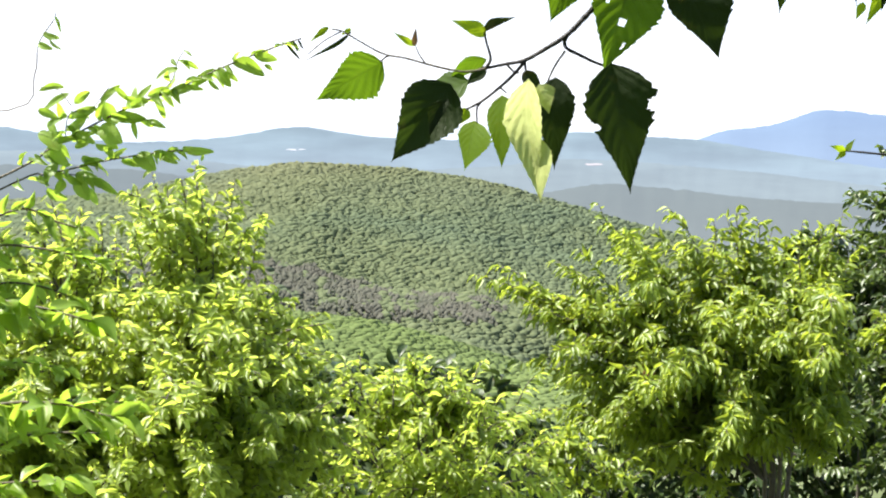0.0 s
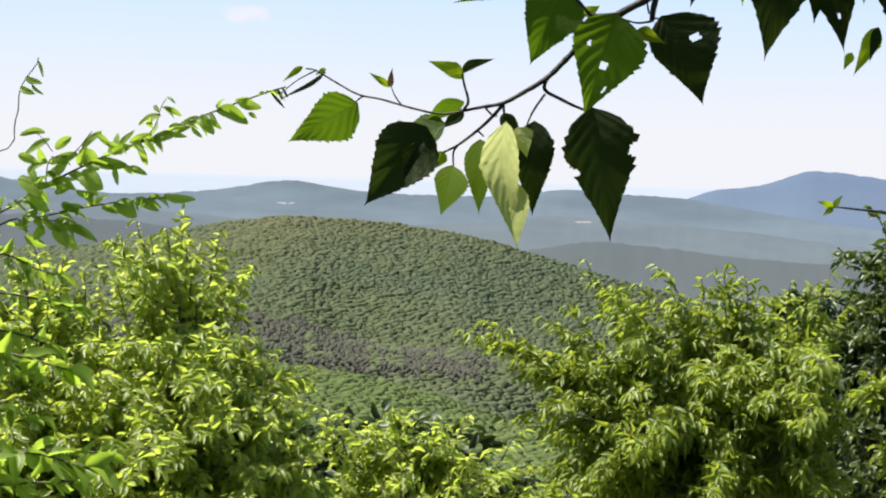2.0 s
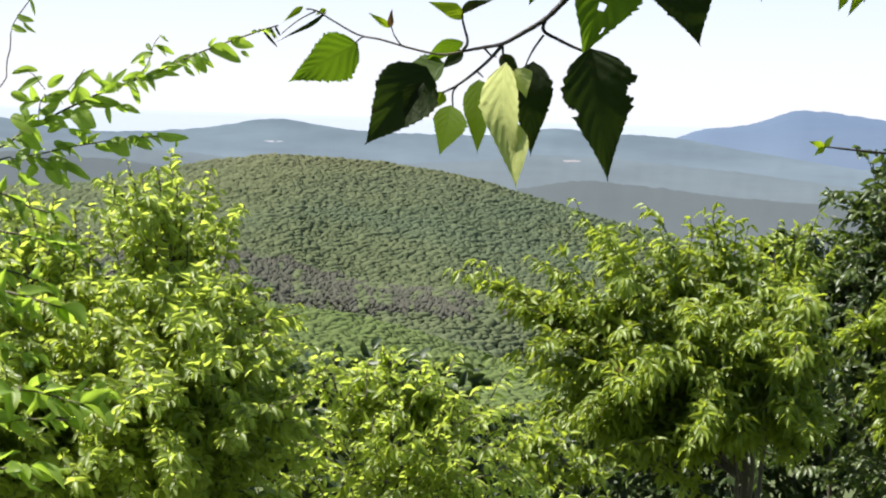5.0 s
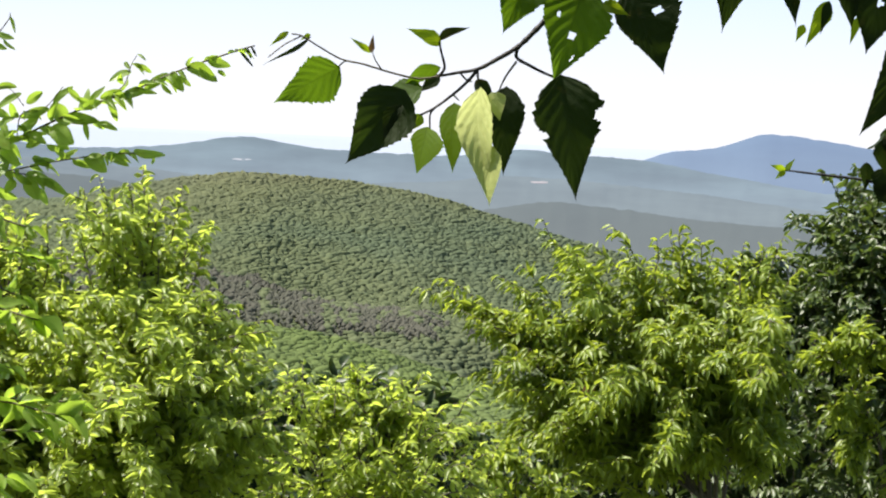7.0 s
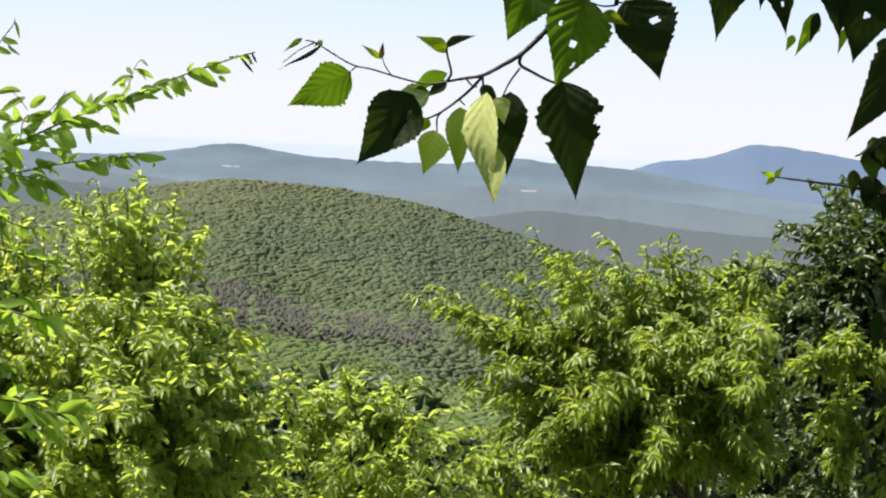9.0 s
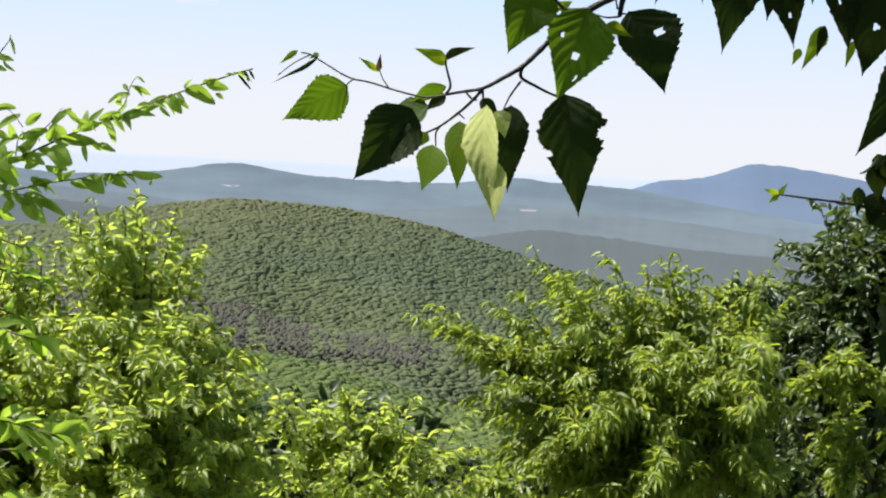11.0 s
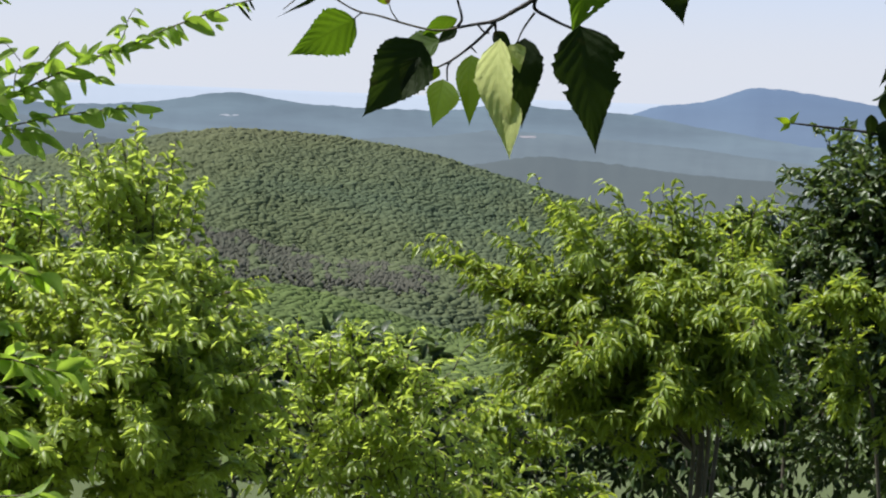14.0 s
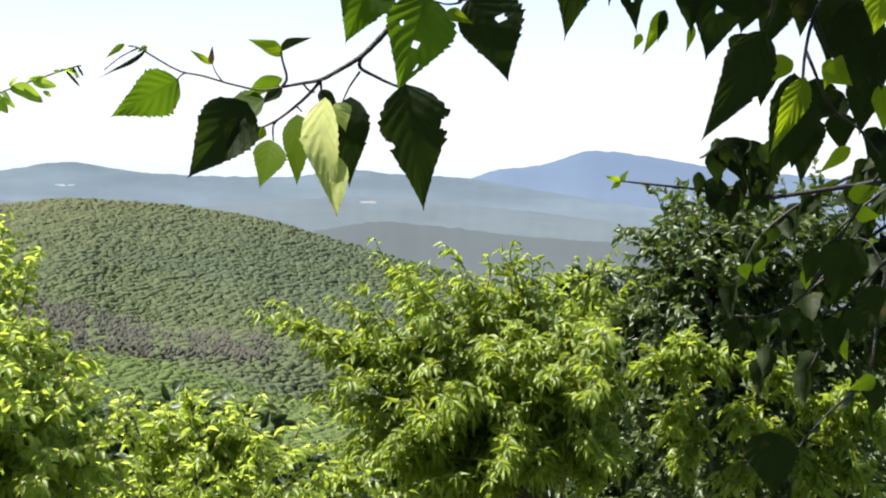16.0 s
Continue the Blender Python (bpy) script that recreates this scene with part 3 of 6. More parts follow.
def leafy_twig(line, leaves, rng, length, width, gap, hang=0.35, start=0.1, spread=0.9, up_face=0.7, front=0.0):
    """Leaves in turn on both sides of a twig, bending down a little."""
    seg = np.linalg.norm(np.diff(line, axis=0), axis=1)
    total = float(seg.sum())
    cum = np.concatenate([[0], np.cumsum(seg)])
    s, turn = start * total, 1.0
    while s < total:
        i = min(int(np.searchsorted(cum, s)) - 1, len(seg) - 1)
        i = max(i, 0)
        d = unit(line[i + 1] - line[i])
        foot = line[i] + d * (s - cum[i])
        across = unit(np.cross(d, UP + rng.normal(0, 0.35, 3)))
        way = unit(d * rng.uniform(0.35, 0.9) + across * turn * spread * rng.uniform(0.6, 1.2) - UP * hang * rng.uniform(-0.3, 2.2) + rng.normal(0, 0.34, 3))
        face = UP * up_face - np.array((0.0, front, 0.0)) + rng.normal(0, 0.7, 3)
        k = rng.uniform(0.65, 1.15) * (1.0 if s < 0.85 * total else 0.75)
        leaves.add(foot, way, face, length * k, width * k * rng.uniform(0.8, 1.15))
        s += gap * rng.uniform(0.6, 1.4)
        turn = -turn
    d = unit(line[-1] - line[-2])
    leaves.add(line[-1], unit(d - UP * hang), UP + rng.normal(0, 0.4, 3), length * 0.8, width * 0.8)


def grow(tree, base, stems, limbs, outline, leaf, mats, seed, twigs=9, twig=0.38, gap=0.03, singles=100, stem_r=0.03, hang=0.35, lift=0.35, fill=(), spread=0.9, clad=0):
    """A tree or shrub. stems: lines of points from the ground; limbs: (stem, height share, tip, rise, twig share);
    fill: (centre, half sizes, count) of inner sprays."""
    rng = np.random.default_rng(seed)
    leaves = Leaves(outline, 6, seed)
    lines = []
    for pts in stems:
        line = bend(pts, 5)
        lines.append(line)
        v, f = tube(line, stem_r, stem_r * 0.25, 8, knots=0.06)
        link_mesh("trunk" if len(stems) == 1 else "stem", v, f, mats[1], tree)
    tv, tf = [], []
    for which, share, tip, rise, amount in limbs:
        line = lines[which]
        a = line[int(share * (len(line) - 1))]
        path = arch(a, tip, rise, rise * 0.3, 7, rng)
        v, f = tube(path, stem_r * 0.42, 0.002, 6, knots=0.05)
        link_mesh("limb", v, f, mats[1], tree)
        leafy_twig(path[len(path) // 3:], leaves, rng, leaf[0], leaf[1], gap * 1.2, hang)
        for _ in range(int(twigs * amount)):
            s = rng.uniform(0.22, 0.97)
            i = int(s * (len(path) - 2))
            d = unit(path[i + 1] - path[i])
            out = unit(d * rng.uniform(0.4, 1.0) + rng.normal(0, 0.62, 3) + UP * lift * rng.uniform(0.2, 1.2))
            size = twig * rng.uniform(0.5, 1.15) * (1.15 - 0.6 * s)
            small = arch(path[i], path[i] + out * size, size * 0.10, size * 0.16, 4)
            tube(small, 0.003, 0.001, 4, tv, tf)
            leafy_twig(small, leaves, rng, leaf[0], leaf[1], gap, hang, spread=spread)
    for line in lines if clad else ():              # short leafy shoots along the outer part of each stem
        for _ in range(clad):
            i = int(rng.uniform(0.5, 0.98) * (len(line) - 2))
            out = unit(unit(line[i + 1] - line[i]) * 0.9 + rng.normal(0, 0.55, 3))
            size = twig * rng.uniform(0.5, 1.1)
            small = arch(line[i], line[i] + out * size, size * 0.1, size * 0.16, 4)
            tube(small, 0.003, 0.001, 4, tv, tf)
            leafy_twig(small, leaves, rng, leaf[0], leaf[1], gap, hang, spread=spread)
    for centre, half, count in fill:
        centre, half = np.array(centre), np.array(half)
        for _ in range(count):
            p = centre + half * np.clip(rng.normal(0, 0.5, 3), -1, 1)
            out = unit((p - centre) / half + rng.normal(0, 0.6, 3) + UP * 0.4)
            size = twig * rng.uniform(0.6, 1.2)
            small = arch(p, p + out * size, size * 0.1, size * 0.16, 4)
            tube(small, 0.003, 0.001, 4, tv, tf)
            leafy_twig(small, leaves, rng, leaf[0], leaf[1], gap, hang, spread=spread)
    if tv:
        tagged(link_mesh("twig_growth", tv, tf, mats[1], tree), kind="stuff")
    leaves.finish(tree, mats[0], singles, seed=seed)
    return leaves


def drooping_leaves(line, leaves, rng, length, width, gap, hang=0.8, start=0.12, front=0.5):
    """Leaves in turn on both sides of a shoot, each hanging from its stalk with its face turned up and to the camera.
    """
    seg = np.linalg.norm(np.diff(line, axis=0), axis=1)
    total, cum = float(seg.sum()), np.concatenate([[0], np.cumsum(seg)])
    s, turn = start * total, 1.0
    while s < total:
        i = int(np.clip(np.searchsorted(cum, s) - 1, 0, len(seg) - 1))
        d = unit(line[i + 1] - line[i])
        across = unit(np.cross(d, UP + rng.normal(0, 0.25, 3)))
        way = unit(d * rng.uniform(0.35, 0.8) + across * turn * rng.uniform(0.5, 1.0) - UP * hang * rng.uniform(-0.1, 1.6) + rng.normal(0, 0.25, 3))
        face = UP * 0.75 + np.array((-0.2, -front, 0.0)) + across * turn * 0.4 + rng.normal(0, 0.6, 3)
        k = rng.uniform(0.7, 1.12) * (1.0 - 0.35 * (s / total) ** 4)
        leaves.add(line[i] + d * (s - cum[i]), way, face, length * k, width * k * rng.uniform(0.8, 1.15))
        s += gap * rng.uniform(0.7, 1.3)
        turn = -turn
    leaves.add(line[-1], unit(unit(line[-1] - line[-2]) * (1.0, 1.0, 0.35) - UP * 0.5), UP + np.array((-0.2, -front, 0.0)), length * 0.75, width * 0.75)


def fan(tree, stems, tips, core, outline, leaf, mats, seed, outer=1, inner=3, side=0.13, step=0.05, gap=0.02, singles=150, stem_r=0.014, hang=0.8, low=0.35, deep=0.30, rise=0.12, shrink=(0.55, 0.97), loose=0.05, front=0.5, curl=0.42):
    """A shrub of rising shoots. tips: where the outer shoots end, each with the number of its stem; core: the same for
    the inner crown; outer, inner: further shoots for each of them; side: length of the leafy side twigs, set every step
    along a shoot; low: the share of the stem above which shoots leave it; deep: how far the crown reaches back and
    forth; loose: how far its inner shoots stray; front: how far the leaves are turned to face the camera."""
    rng = np.random.default_rng(seed)
    leaves = Leaves(outline, 6, seed, along=5, across=1, droop=curl, fold=0.45, wave=0.03)
    lines = [bend(p, 6) for p in stems]
    for line in lines:
        v, f = tube(line, stem_r, stem_r * 0.3, 8, knots=0.06)
        link_mesh("trunk" if len(lines) == 1 else "stem", v, f, mats[1], tree)
    tv, tf = [], []
    for which, *tip in tips + core:
        line = lines[which]
        thick = (which, *tip) in core
        for k in range(1 + (inner if thick else outer)):
            end = np.array(tip, float)
            foot = line[int(rng.uniform(low, 0.9) * (len(line) - 1))]
            if k:
                share = rng.uniform(*shrink)
                end = foot + (end - foot) * share + rng.normal(0, 1, 3) * (loose, deep, loose)
            below = line[line[:, 2] < end[2] - 0.25 * abs(end[0] - line[:, 0])]
            if len(below) and foot[2] > end[2] - 0.1:
                foot = below[-1]
            span = float(np.linalg.norm(end - foot))
            path = arch(foot, end, rise * span, 0.0, 6, rng, 0.02)
            v, f = tube(path, stem_r * 0.35, 0.0015, 5, knots=0.05)
            if k == 0:
                link_mesh("limb", v, f, mats[1], tree)
            else:
                tube(path, stem_r * 0.25, 0.0012, 4, tv, tf)
            drooping_leaves(path, leaves, rng, leaf[0], leaf[1], gap * 1.3, hang, 0.35, front)
            seg = np.linalg.norm(np.diff(path, axis=0), axis=1)
            cum, s, turn = np.concatenate([[0], np.cumsum(seg)]), 0.3 * seg.sum(), 1.0
            while s < cum[-1] * 0.96:
                i = int(np.clip(np.searchsorted(cum, s) - 1, 0, len(seg) - 1))
                d = unit(path[i + 1] - path[i])
                out = unit(d * rng.uniform(0.6, 1.0) + unit(np.cross(d, rng.normal(0, 1, 3))) * rng.uniform(0.3, 0.9) + UP * 0.12)
                size = side * rng.uniform(0.55, 1.15) * (1.1 - (0.5 if thick else 0.85) * s / cum[-1])
                small = arch(path[i], path[i] + out * size, size * 0.08, size * 0.2, 4)
                tube(small, 0.0022, 0.0009, 4, tv, tf)
                drooping_leaves(small, leaves, rng, leaf[0], leaf[1], gap, hang, 0.12, front)
                s += step * rng.uniform(0.7, 1.3)
    tagged(link_mesh("twig_growth", tv, tf, mats[1], tree), kind="stuff")
    leaves.finish(tree, mats[0], singles, seed=seed)


def ground_at(x, y):
    return float(land(math.degrees(math.atan2(x, y)), math.hypot(x, y)))


def stem_from(x, y, *points):
    return [(x, y, ground_at(x, y) - 0.05)] + list(points)


# the wild cherry on the slope
cherry = thing("wild_cherry_tree", (1.2, 8.3, ground_at(1.2, 8.3)), "young wild cherry with drooping bright green sunlit leaves", "tree")
CHERRY_STEMS = [
    stem_from(1.15, 8.30, (1.37, 8.10, -0.10), (1.03, 8.10, 0.20), (0.69, 8.10, 0.41), (0.43, 8.10, 0.60)),
    stem_from(1.20, 8.35, (1.42, 8.20, -0.12), (1.15, 8.20, 0.27), (0.91, 8.20, 0.60), (0.74, 8.20, 0.83)),
    stem_from(1.25, 8.30, (1.43, 8.20, -0.12), (1.26, 8.20, 0.27), (1.11, 8.20, 0.61), (1.02, 8.20, 0.83)),
    stem_from(1.30, 8.35, (1.45, 8.15, -0.11), (1.34, 8.15, 0.28), (1.26, 8.15, 0.62), (1.21, 8.15, 0.90)),
    stem_from(1.35, 8.30, (1.51, 8.25, -0.13), (1.54, 8.25, 0.27), (1.57, 8.25, 0.62), (1.62, 8.25, 0.90))]
CHERRY_TIPS = ((0, -0.09, 8.16, 0.91), (0, 0.01, 8.20, 0.87), (0, 0.12, 8.10, 0.81), (0, 0.25, 8.15, 0.70), (0, 0.31, 8.24, 0.98), (0, 0.39, 8.25, 0.94), (0, 0.42, 8.06, 1.05), (1, 0.51, 8.08, 1.28), (1, 0.57, 8.04, 1.17), (1, 0.65, 8.14, 1.15), (1, 0.76, 8.04, 1.17), (1, 0.76, 8.14, 1.04), (2, 0.86, 8.19, 1.26), (2, 0.93, 8.10, 1.16), (2, 1.03, 8.19, 1.03), (2, 1.09, 8.17, 1.20), (3, 1.20, 8.04, 1.28), (3, 1.15, 8.16, 1.23), (3, 1.29, 8.09, 1.22), (3, 1.38, 8.13, 1.17), (3, 1.25, 8.10, 1.07), (4, 1.54, 8.20, 1.20), (4, 1.64, 8.14, 1.18), (4, 1.71, 8.07, 1.25), (4, 1.60, 8.16, 1.05), (4, 1.83, 8.22, 1.08), (0, 0.13, 8.10, 0.47), (0, 0.24, 8.08, 0.45), (0, 0.38, 8.12, 0.51), (0, 0.33, 8.25, 0.34))
CHERRY_INNER = ((3, 1.11, 8.06, 0.91), (3, 1.32, 7.99, 0.95), (4, 1.47, 8.05, 0.86), (4, 1.68, 8.03, 0.90), (2, 0.91, 7.92, 0.81), (2, 1.03, 7.85, 0.76), (1, 0.69, 7.99, 0.79), (1, 0.56, 7.96, 0.74), (3, 1.23, 7.92, 0.76), (4, 1.50, 7.88, 0.69), (0, 0.45, 7.93, 0.65), (0, 0.16, 7.94, 0.26), (0, 0.43, 7.89, 0.22), (1, 0.67, 7.90, 0.55), (2, 0.91, 7.94, 0.58), (3, 1.18, 8.04, 0.52), (4, 1.39, 7.97, 0.48), (4, 1.64, 7.90, 0.67), (0, 0.65, 7.90, 0.31), (1, 0.84, 7.90, 0.37), (2, 1.03, 7.90, 0.29), (3, 1.24, 7.90, 0.33), (4, 1.46, 7.90, 0.28), (4, 1.65, 7.90, 0.39), (0, 0.76, 7.90, 0.09), (1, 1.03, 7.90, 0.10), (3, 1.33, 7.90, 0.11), (4, 1.60, 7.90, 0.14), (4, 1.79, 7.90, 0.26), (0, 0.49, 7.90, 0.08), (2, 0.93, 7.60, 0.53), (3, 1.17, 7.60, 0.48), (3, 1.29, 7.60, 0.69), (4, 1.45, 7.60, 0.54), (4, 1.56, 7.60, 0.33), (3, 1.28, 7.60, 0.27), (2, 1.05, 7.60, 0.21), (4, 1.68, 7.70, 0.61))
fan(cherry, CHERRY_STEMS, CHERRY_TIPS, CHERRY_INNER, narrow, (0.078, 0.024), (M_CHERRY, M_BARK), 31, outer=2, inner=6, side=0.145, step=0.042, gap=0.021, singles=260, stem_r=0.014, hang=0.42, low=0.4, deep=0.26, shrink=(0.5, 0.85))

# a tuft of withered leaves in the cherry
wither = Leaves(narrow, 4, 35, along=6, across=1)
wrng = np.random.default_rng(36)
for _ in range(9):
    wither.add(np.array((0.74, 7.80, 0.48)) + wrng.normal(0, 0.012, 3), wrng.normal(0, 1, 3) - UP * 0.5, wrng.normal(0, 1, 3), wrng.uniform(0.035, 0.06), wrng.uniform(0.014, 0.024))
wither.finish(cherry, M_DRY, 14, name="withered_leaf")

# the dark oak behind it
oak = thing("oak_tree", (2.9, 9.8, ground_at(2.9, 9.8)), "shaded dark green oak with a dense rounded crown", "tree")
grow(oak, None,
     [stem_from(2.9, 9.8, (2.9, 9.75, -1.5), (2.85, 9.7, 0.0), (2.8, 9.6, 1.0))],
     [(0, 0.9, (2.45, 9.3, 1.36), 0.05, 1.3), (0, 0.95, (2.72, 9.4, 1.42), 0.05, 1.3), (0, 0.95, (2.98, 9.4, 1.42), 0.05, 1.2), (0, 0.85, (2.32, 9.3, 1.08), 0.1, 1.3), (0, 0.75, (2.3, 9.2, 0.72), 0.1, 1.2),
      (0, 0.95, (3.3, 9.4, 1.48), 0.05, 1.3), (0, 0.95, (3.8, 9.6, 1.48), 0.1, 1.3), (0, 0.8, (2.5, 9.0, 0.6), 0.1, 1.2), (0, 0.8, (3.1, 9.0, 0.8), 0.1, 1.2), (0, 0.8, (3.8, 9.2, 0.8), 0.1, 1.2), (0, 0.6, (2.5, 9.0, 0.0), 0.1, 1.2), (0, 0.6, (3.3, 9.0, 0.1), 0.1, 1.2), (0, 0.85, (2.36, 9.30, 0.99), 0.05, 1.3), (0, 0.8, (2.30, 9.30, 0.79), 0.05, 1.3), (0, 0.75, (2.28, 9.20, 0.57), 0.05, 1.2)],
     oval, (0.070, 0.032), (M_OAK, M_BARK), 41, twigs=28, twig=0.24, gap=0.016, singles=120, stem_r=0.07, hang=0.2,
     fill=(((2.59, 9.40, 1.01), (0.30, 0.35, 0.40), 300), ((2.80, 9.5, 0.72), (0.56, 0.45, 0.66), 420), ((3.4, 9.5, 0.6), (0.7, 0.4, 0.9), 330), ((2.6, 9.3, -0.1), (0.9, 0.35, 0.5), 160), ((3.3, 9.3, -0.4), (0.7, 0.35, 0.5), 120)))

# a sunlit shrub in front of the oak
shrub = thing("hazel_shrub", (2.9, 8.6, ground_at(2.9, 8.6)), "sunlit green shrub in front of the dark oak", "bush")
grow(shrub, None, [stem_from(2.75, 8.6, (2.39, 8.45, -0.11), (2.29, 8.45, 0.26), (2.19, 8.45, 0.59)), stem_from(2.90, 8.6, (2.58, 8.45, -0.11), (2.60, 8.45, 0.26), (2.59, 8.45, 0.53)), stem_from(3.10, 8.6, (2.86, 8.45, -0.11), (2.98, 8.45, 0.20), (3.07, 8.45, 0.38))],
     [(0, 0.95, (1.94, 8.30, 0.61), 0.03, 0.9), (0, 1.00, (2.13, 8.30, 0.76), 0.03, 1.0), (0, 0.95, (2.34, 8.30, 0.69), 0.03, 1.0), (1, 1.00, (2.56, 8.30, 0.64), 0.03, 1.0), (1, 0.95, (2.76, 8.30, 0.57), 0.03, 0.9), (2, 1.00, (3.04, 8.30, 0.49), 0.03, 1.0), (2, 0.95, (3.23, 8.30, 0.31), 0.03, 1.0), (2, 0.90, (2.86, 8.30, 0.40), 0.03, 0.8), (0, 0.70, (2.07, 8.30, 0.34), 0.03, 0.9), (1, 0.70, (2.43, 8.30, 0.37), 0.03, 0.7), (1, 0.60, (2.80, 8.30, 0.16), 0.03, 1.0), (2, 0.60, (3.11, 8.30, 0.10), 0.03, 1.0), (0, 0.50, (2.16, 8.30, 0.07), 0.03, 0.8), (1, 0.40, (2.41, 8.30, -0.02), 0.03, 0.8), (2, 0.40, (2.87, 8.30, -0.02), 0.03, 1.0), (2, 0.40, (3.21, 8.30, -0.05), 0.03, 1.0)],
     narrow, (0.076, 0.026), (M_CHERRY, M_BARK), 47, twigs=22, twig=0.19, gap=0.0165, singles=80, stem_r=0.013, hang=0.35, lift=0.25, spread=0.6, clad=16)

# undergrowth added behind the bushes, coloured dark to stand in for shade in gaps
def shade_filler_bush(x, y, z, half, count, seed, label):
    thicket = thing("shade_filler_bush", (x, y, ground_at(x, y)), label, "bush", "undergrowth on the slope")
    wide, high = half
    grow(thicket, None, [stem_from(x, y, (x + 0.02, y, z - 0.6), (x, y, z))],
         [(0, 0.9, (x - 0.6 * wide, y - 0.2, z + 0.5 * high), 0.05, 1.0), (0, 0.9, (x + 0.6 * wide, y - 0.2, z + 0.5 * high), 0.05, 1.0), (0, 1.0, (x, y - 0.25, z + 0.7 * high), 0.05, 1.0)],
         oval, (0.10, 0.050), (M_GAPSHADE, M_BARK), seed, twigs=14, twig=0.26, gap=0.032, singles=0, stem_r=0.02,
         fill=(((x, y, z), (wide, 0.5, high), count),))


shade_filler_bush(0.39, 10.4, -0.67, (0.62, 0.25), 170, 140, "added undergrowth bush coloured dark as shade below the cherry")
shade_filler_bush(1.60, 10.6, -0.43, (0.63, 0.45), 260, 141, "added thicket bush coloured dark as shade behind the cherry's stems")
shade_filler_bush(2.29, 10.2, 0.38, (0.30, 0.45), 240, 146, "added bush coloured dark as shade between cherry and hazel")
shade_filler_bush(2.86, 10.8, -0.46, (0.76, 0.49), 260, 142, "added dense bush coloured dark as shade below the oak")
shade_filler_bush(-1.47, 6.3, 0.75, (0.37, 0.24), 90, 143, "added leafy bush coloured dark as shade behind the sunlit bush")
shade_filler_bush(-0.79, 6.6, 0.36, (0.32, 0.14), 130, 144, "added low undergrowth coloured dark as shade between the sunlit bushes")
shade_filler_bush(-0.29, 7.0, 0.30, (0.37, 0.15), 120, 145, "added low shrub coloured dark as shade on the steep slope")

# a lighter sapling behind the cherry and the oak
back_sapling = thing("maple_sapling", (1.95, 10.8, ground_at(1.95, 10.8)), "rounded green maple sapling between cherry and oak", "tree")
grow(back_sapling, None, [stem_from(1.95, 10.8, (1.95, 10.8, -1.5), (1.95, 10.8, 0.0), (1.95, 10.8, 0.74))],
     [(0, 0.95, (1.98, 10.70, 0.94), 0.03, 1.2), (0, 0.95, (2.13, 10.70, 0.97), 0.03, 1.2), (0, 0.95, (2.27, 10.70, 0.98), 0.03, 1.2), (0, 0.95, (1.84, 10.70, 0.87), 0.03, 1.2)],
     oval, (0.06, 0.032), (M_CHERRY, M_BARK), 45, twigs=16, twig=0.24, gap=0.024, singles=30, stem_r=0.03, hang=0.25)

# the large bush on the edge of the slope, with its upright leading stem
bush = thing("leafy_bush", (-0.95, 4.9, ground_at(-0.95, 4.9)), "dense sunlit green bush with narrow glossy leaves", "bush")
BUSH_STEMS = [
    stem_from(-0.90, 4.90, (-0.85, 4.80, 0.25), (-0.87, 4.80, 0.67), (-0.88, 4.80, 1.00), (-0.87, 4.80, 1.23), (-0.89, 4.80, 1.38)),
    stem_from(-1.15, 4.70, (-1.15, 4.60, 0.30), (-1.19, 4.60, 0.70), (-1.20, 4.60, 1.02), (-1.21, 4.60, 1.24))]
BUSH_TIPS = ((1, -1.35, 4.68, 1.42), (1, -1.29, 4.74, 1.44), (1, -1.18, 4.66, 1.41), (1, -1.12, 4.66, 1.37), (0, -1.07, 4.75, 1.45), (0, -1.01, 4.63, 1.47), (0, -0.98, 4.75, 1.45), (0, -0.90, 4.71, 1.49), (0, -0.96, 4.81, 1.47), (0, -0.86, 4.82, 1.46), (0, -0.81, 4.81, 1.45), (0, -0.76, 4.81, 1.49), (0, -0.72, 4.71, 1.43), (0, -0.69, 4.80, 1.35), (0, -0.72, 4.70, 1.27), (0, -0.66, 4.77, 1.21), (0, -0.58, 4.70, 1.15), (0, -0.61, 4.73, 1.10), (0, -0.47, 4.62, 1.09), (0, -0.54, 4.67, 1.07), (0, -0.47, 4.89, 0.96), (0, -0.39, 4.67, 0.93), (1, -1.34, 4.81, 1.29), (1, -1.23, 4.80, 1.26), (1, -1.12, 4.82, 1.29), (1, -1.35, 4.74, 1.13), (1, -1.24, 4.78, 1.09), (0, -0.79, 4.62, 1.31), (0, -0.96, 4.62, 1.34), (0, -0.88, 4.66, 1.37))
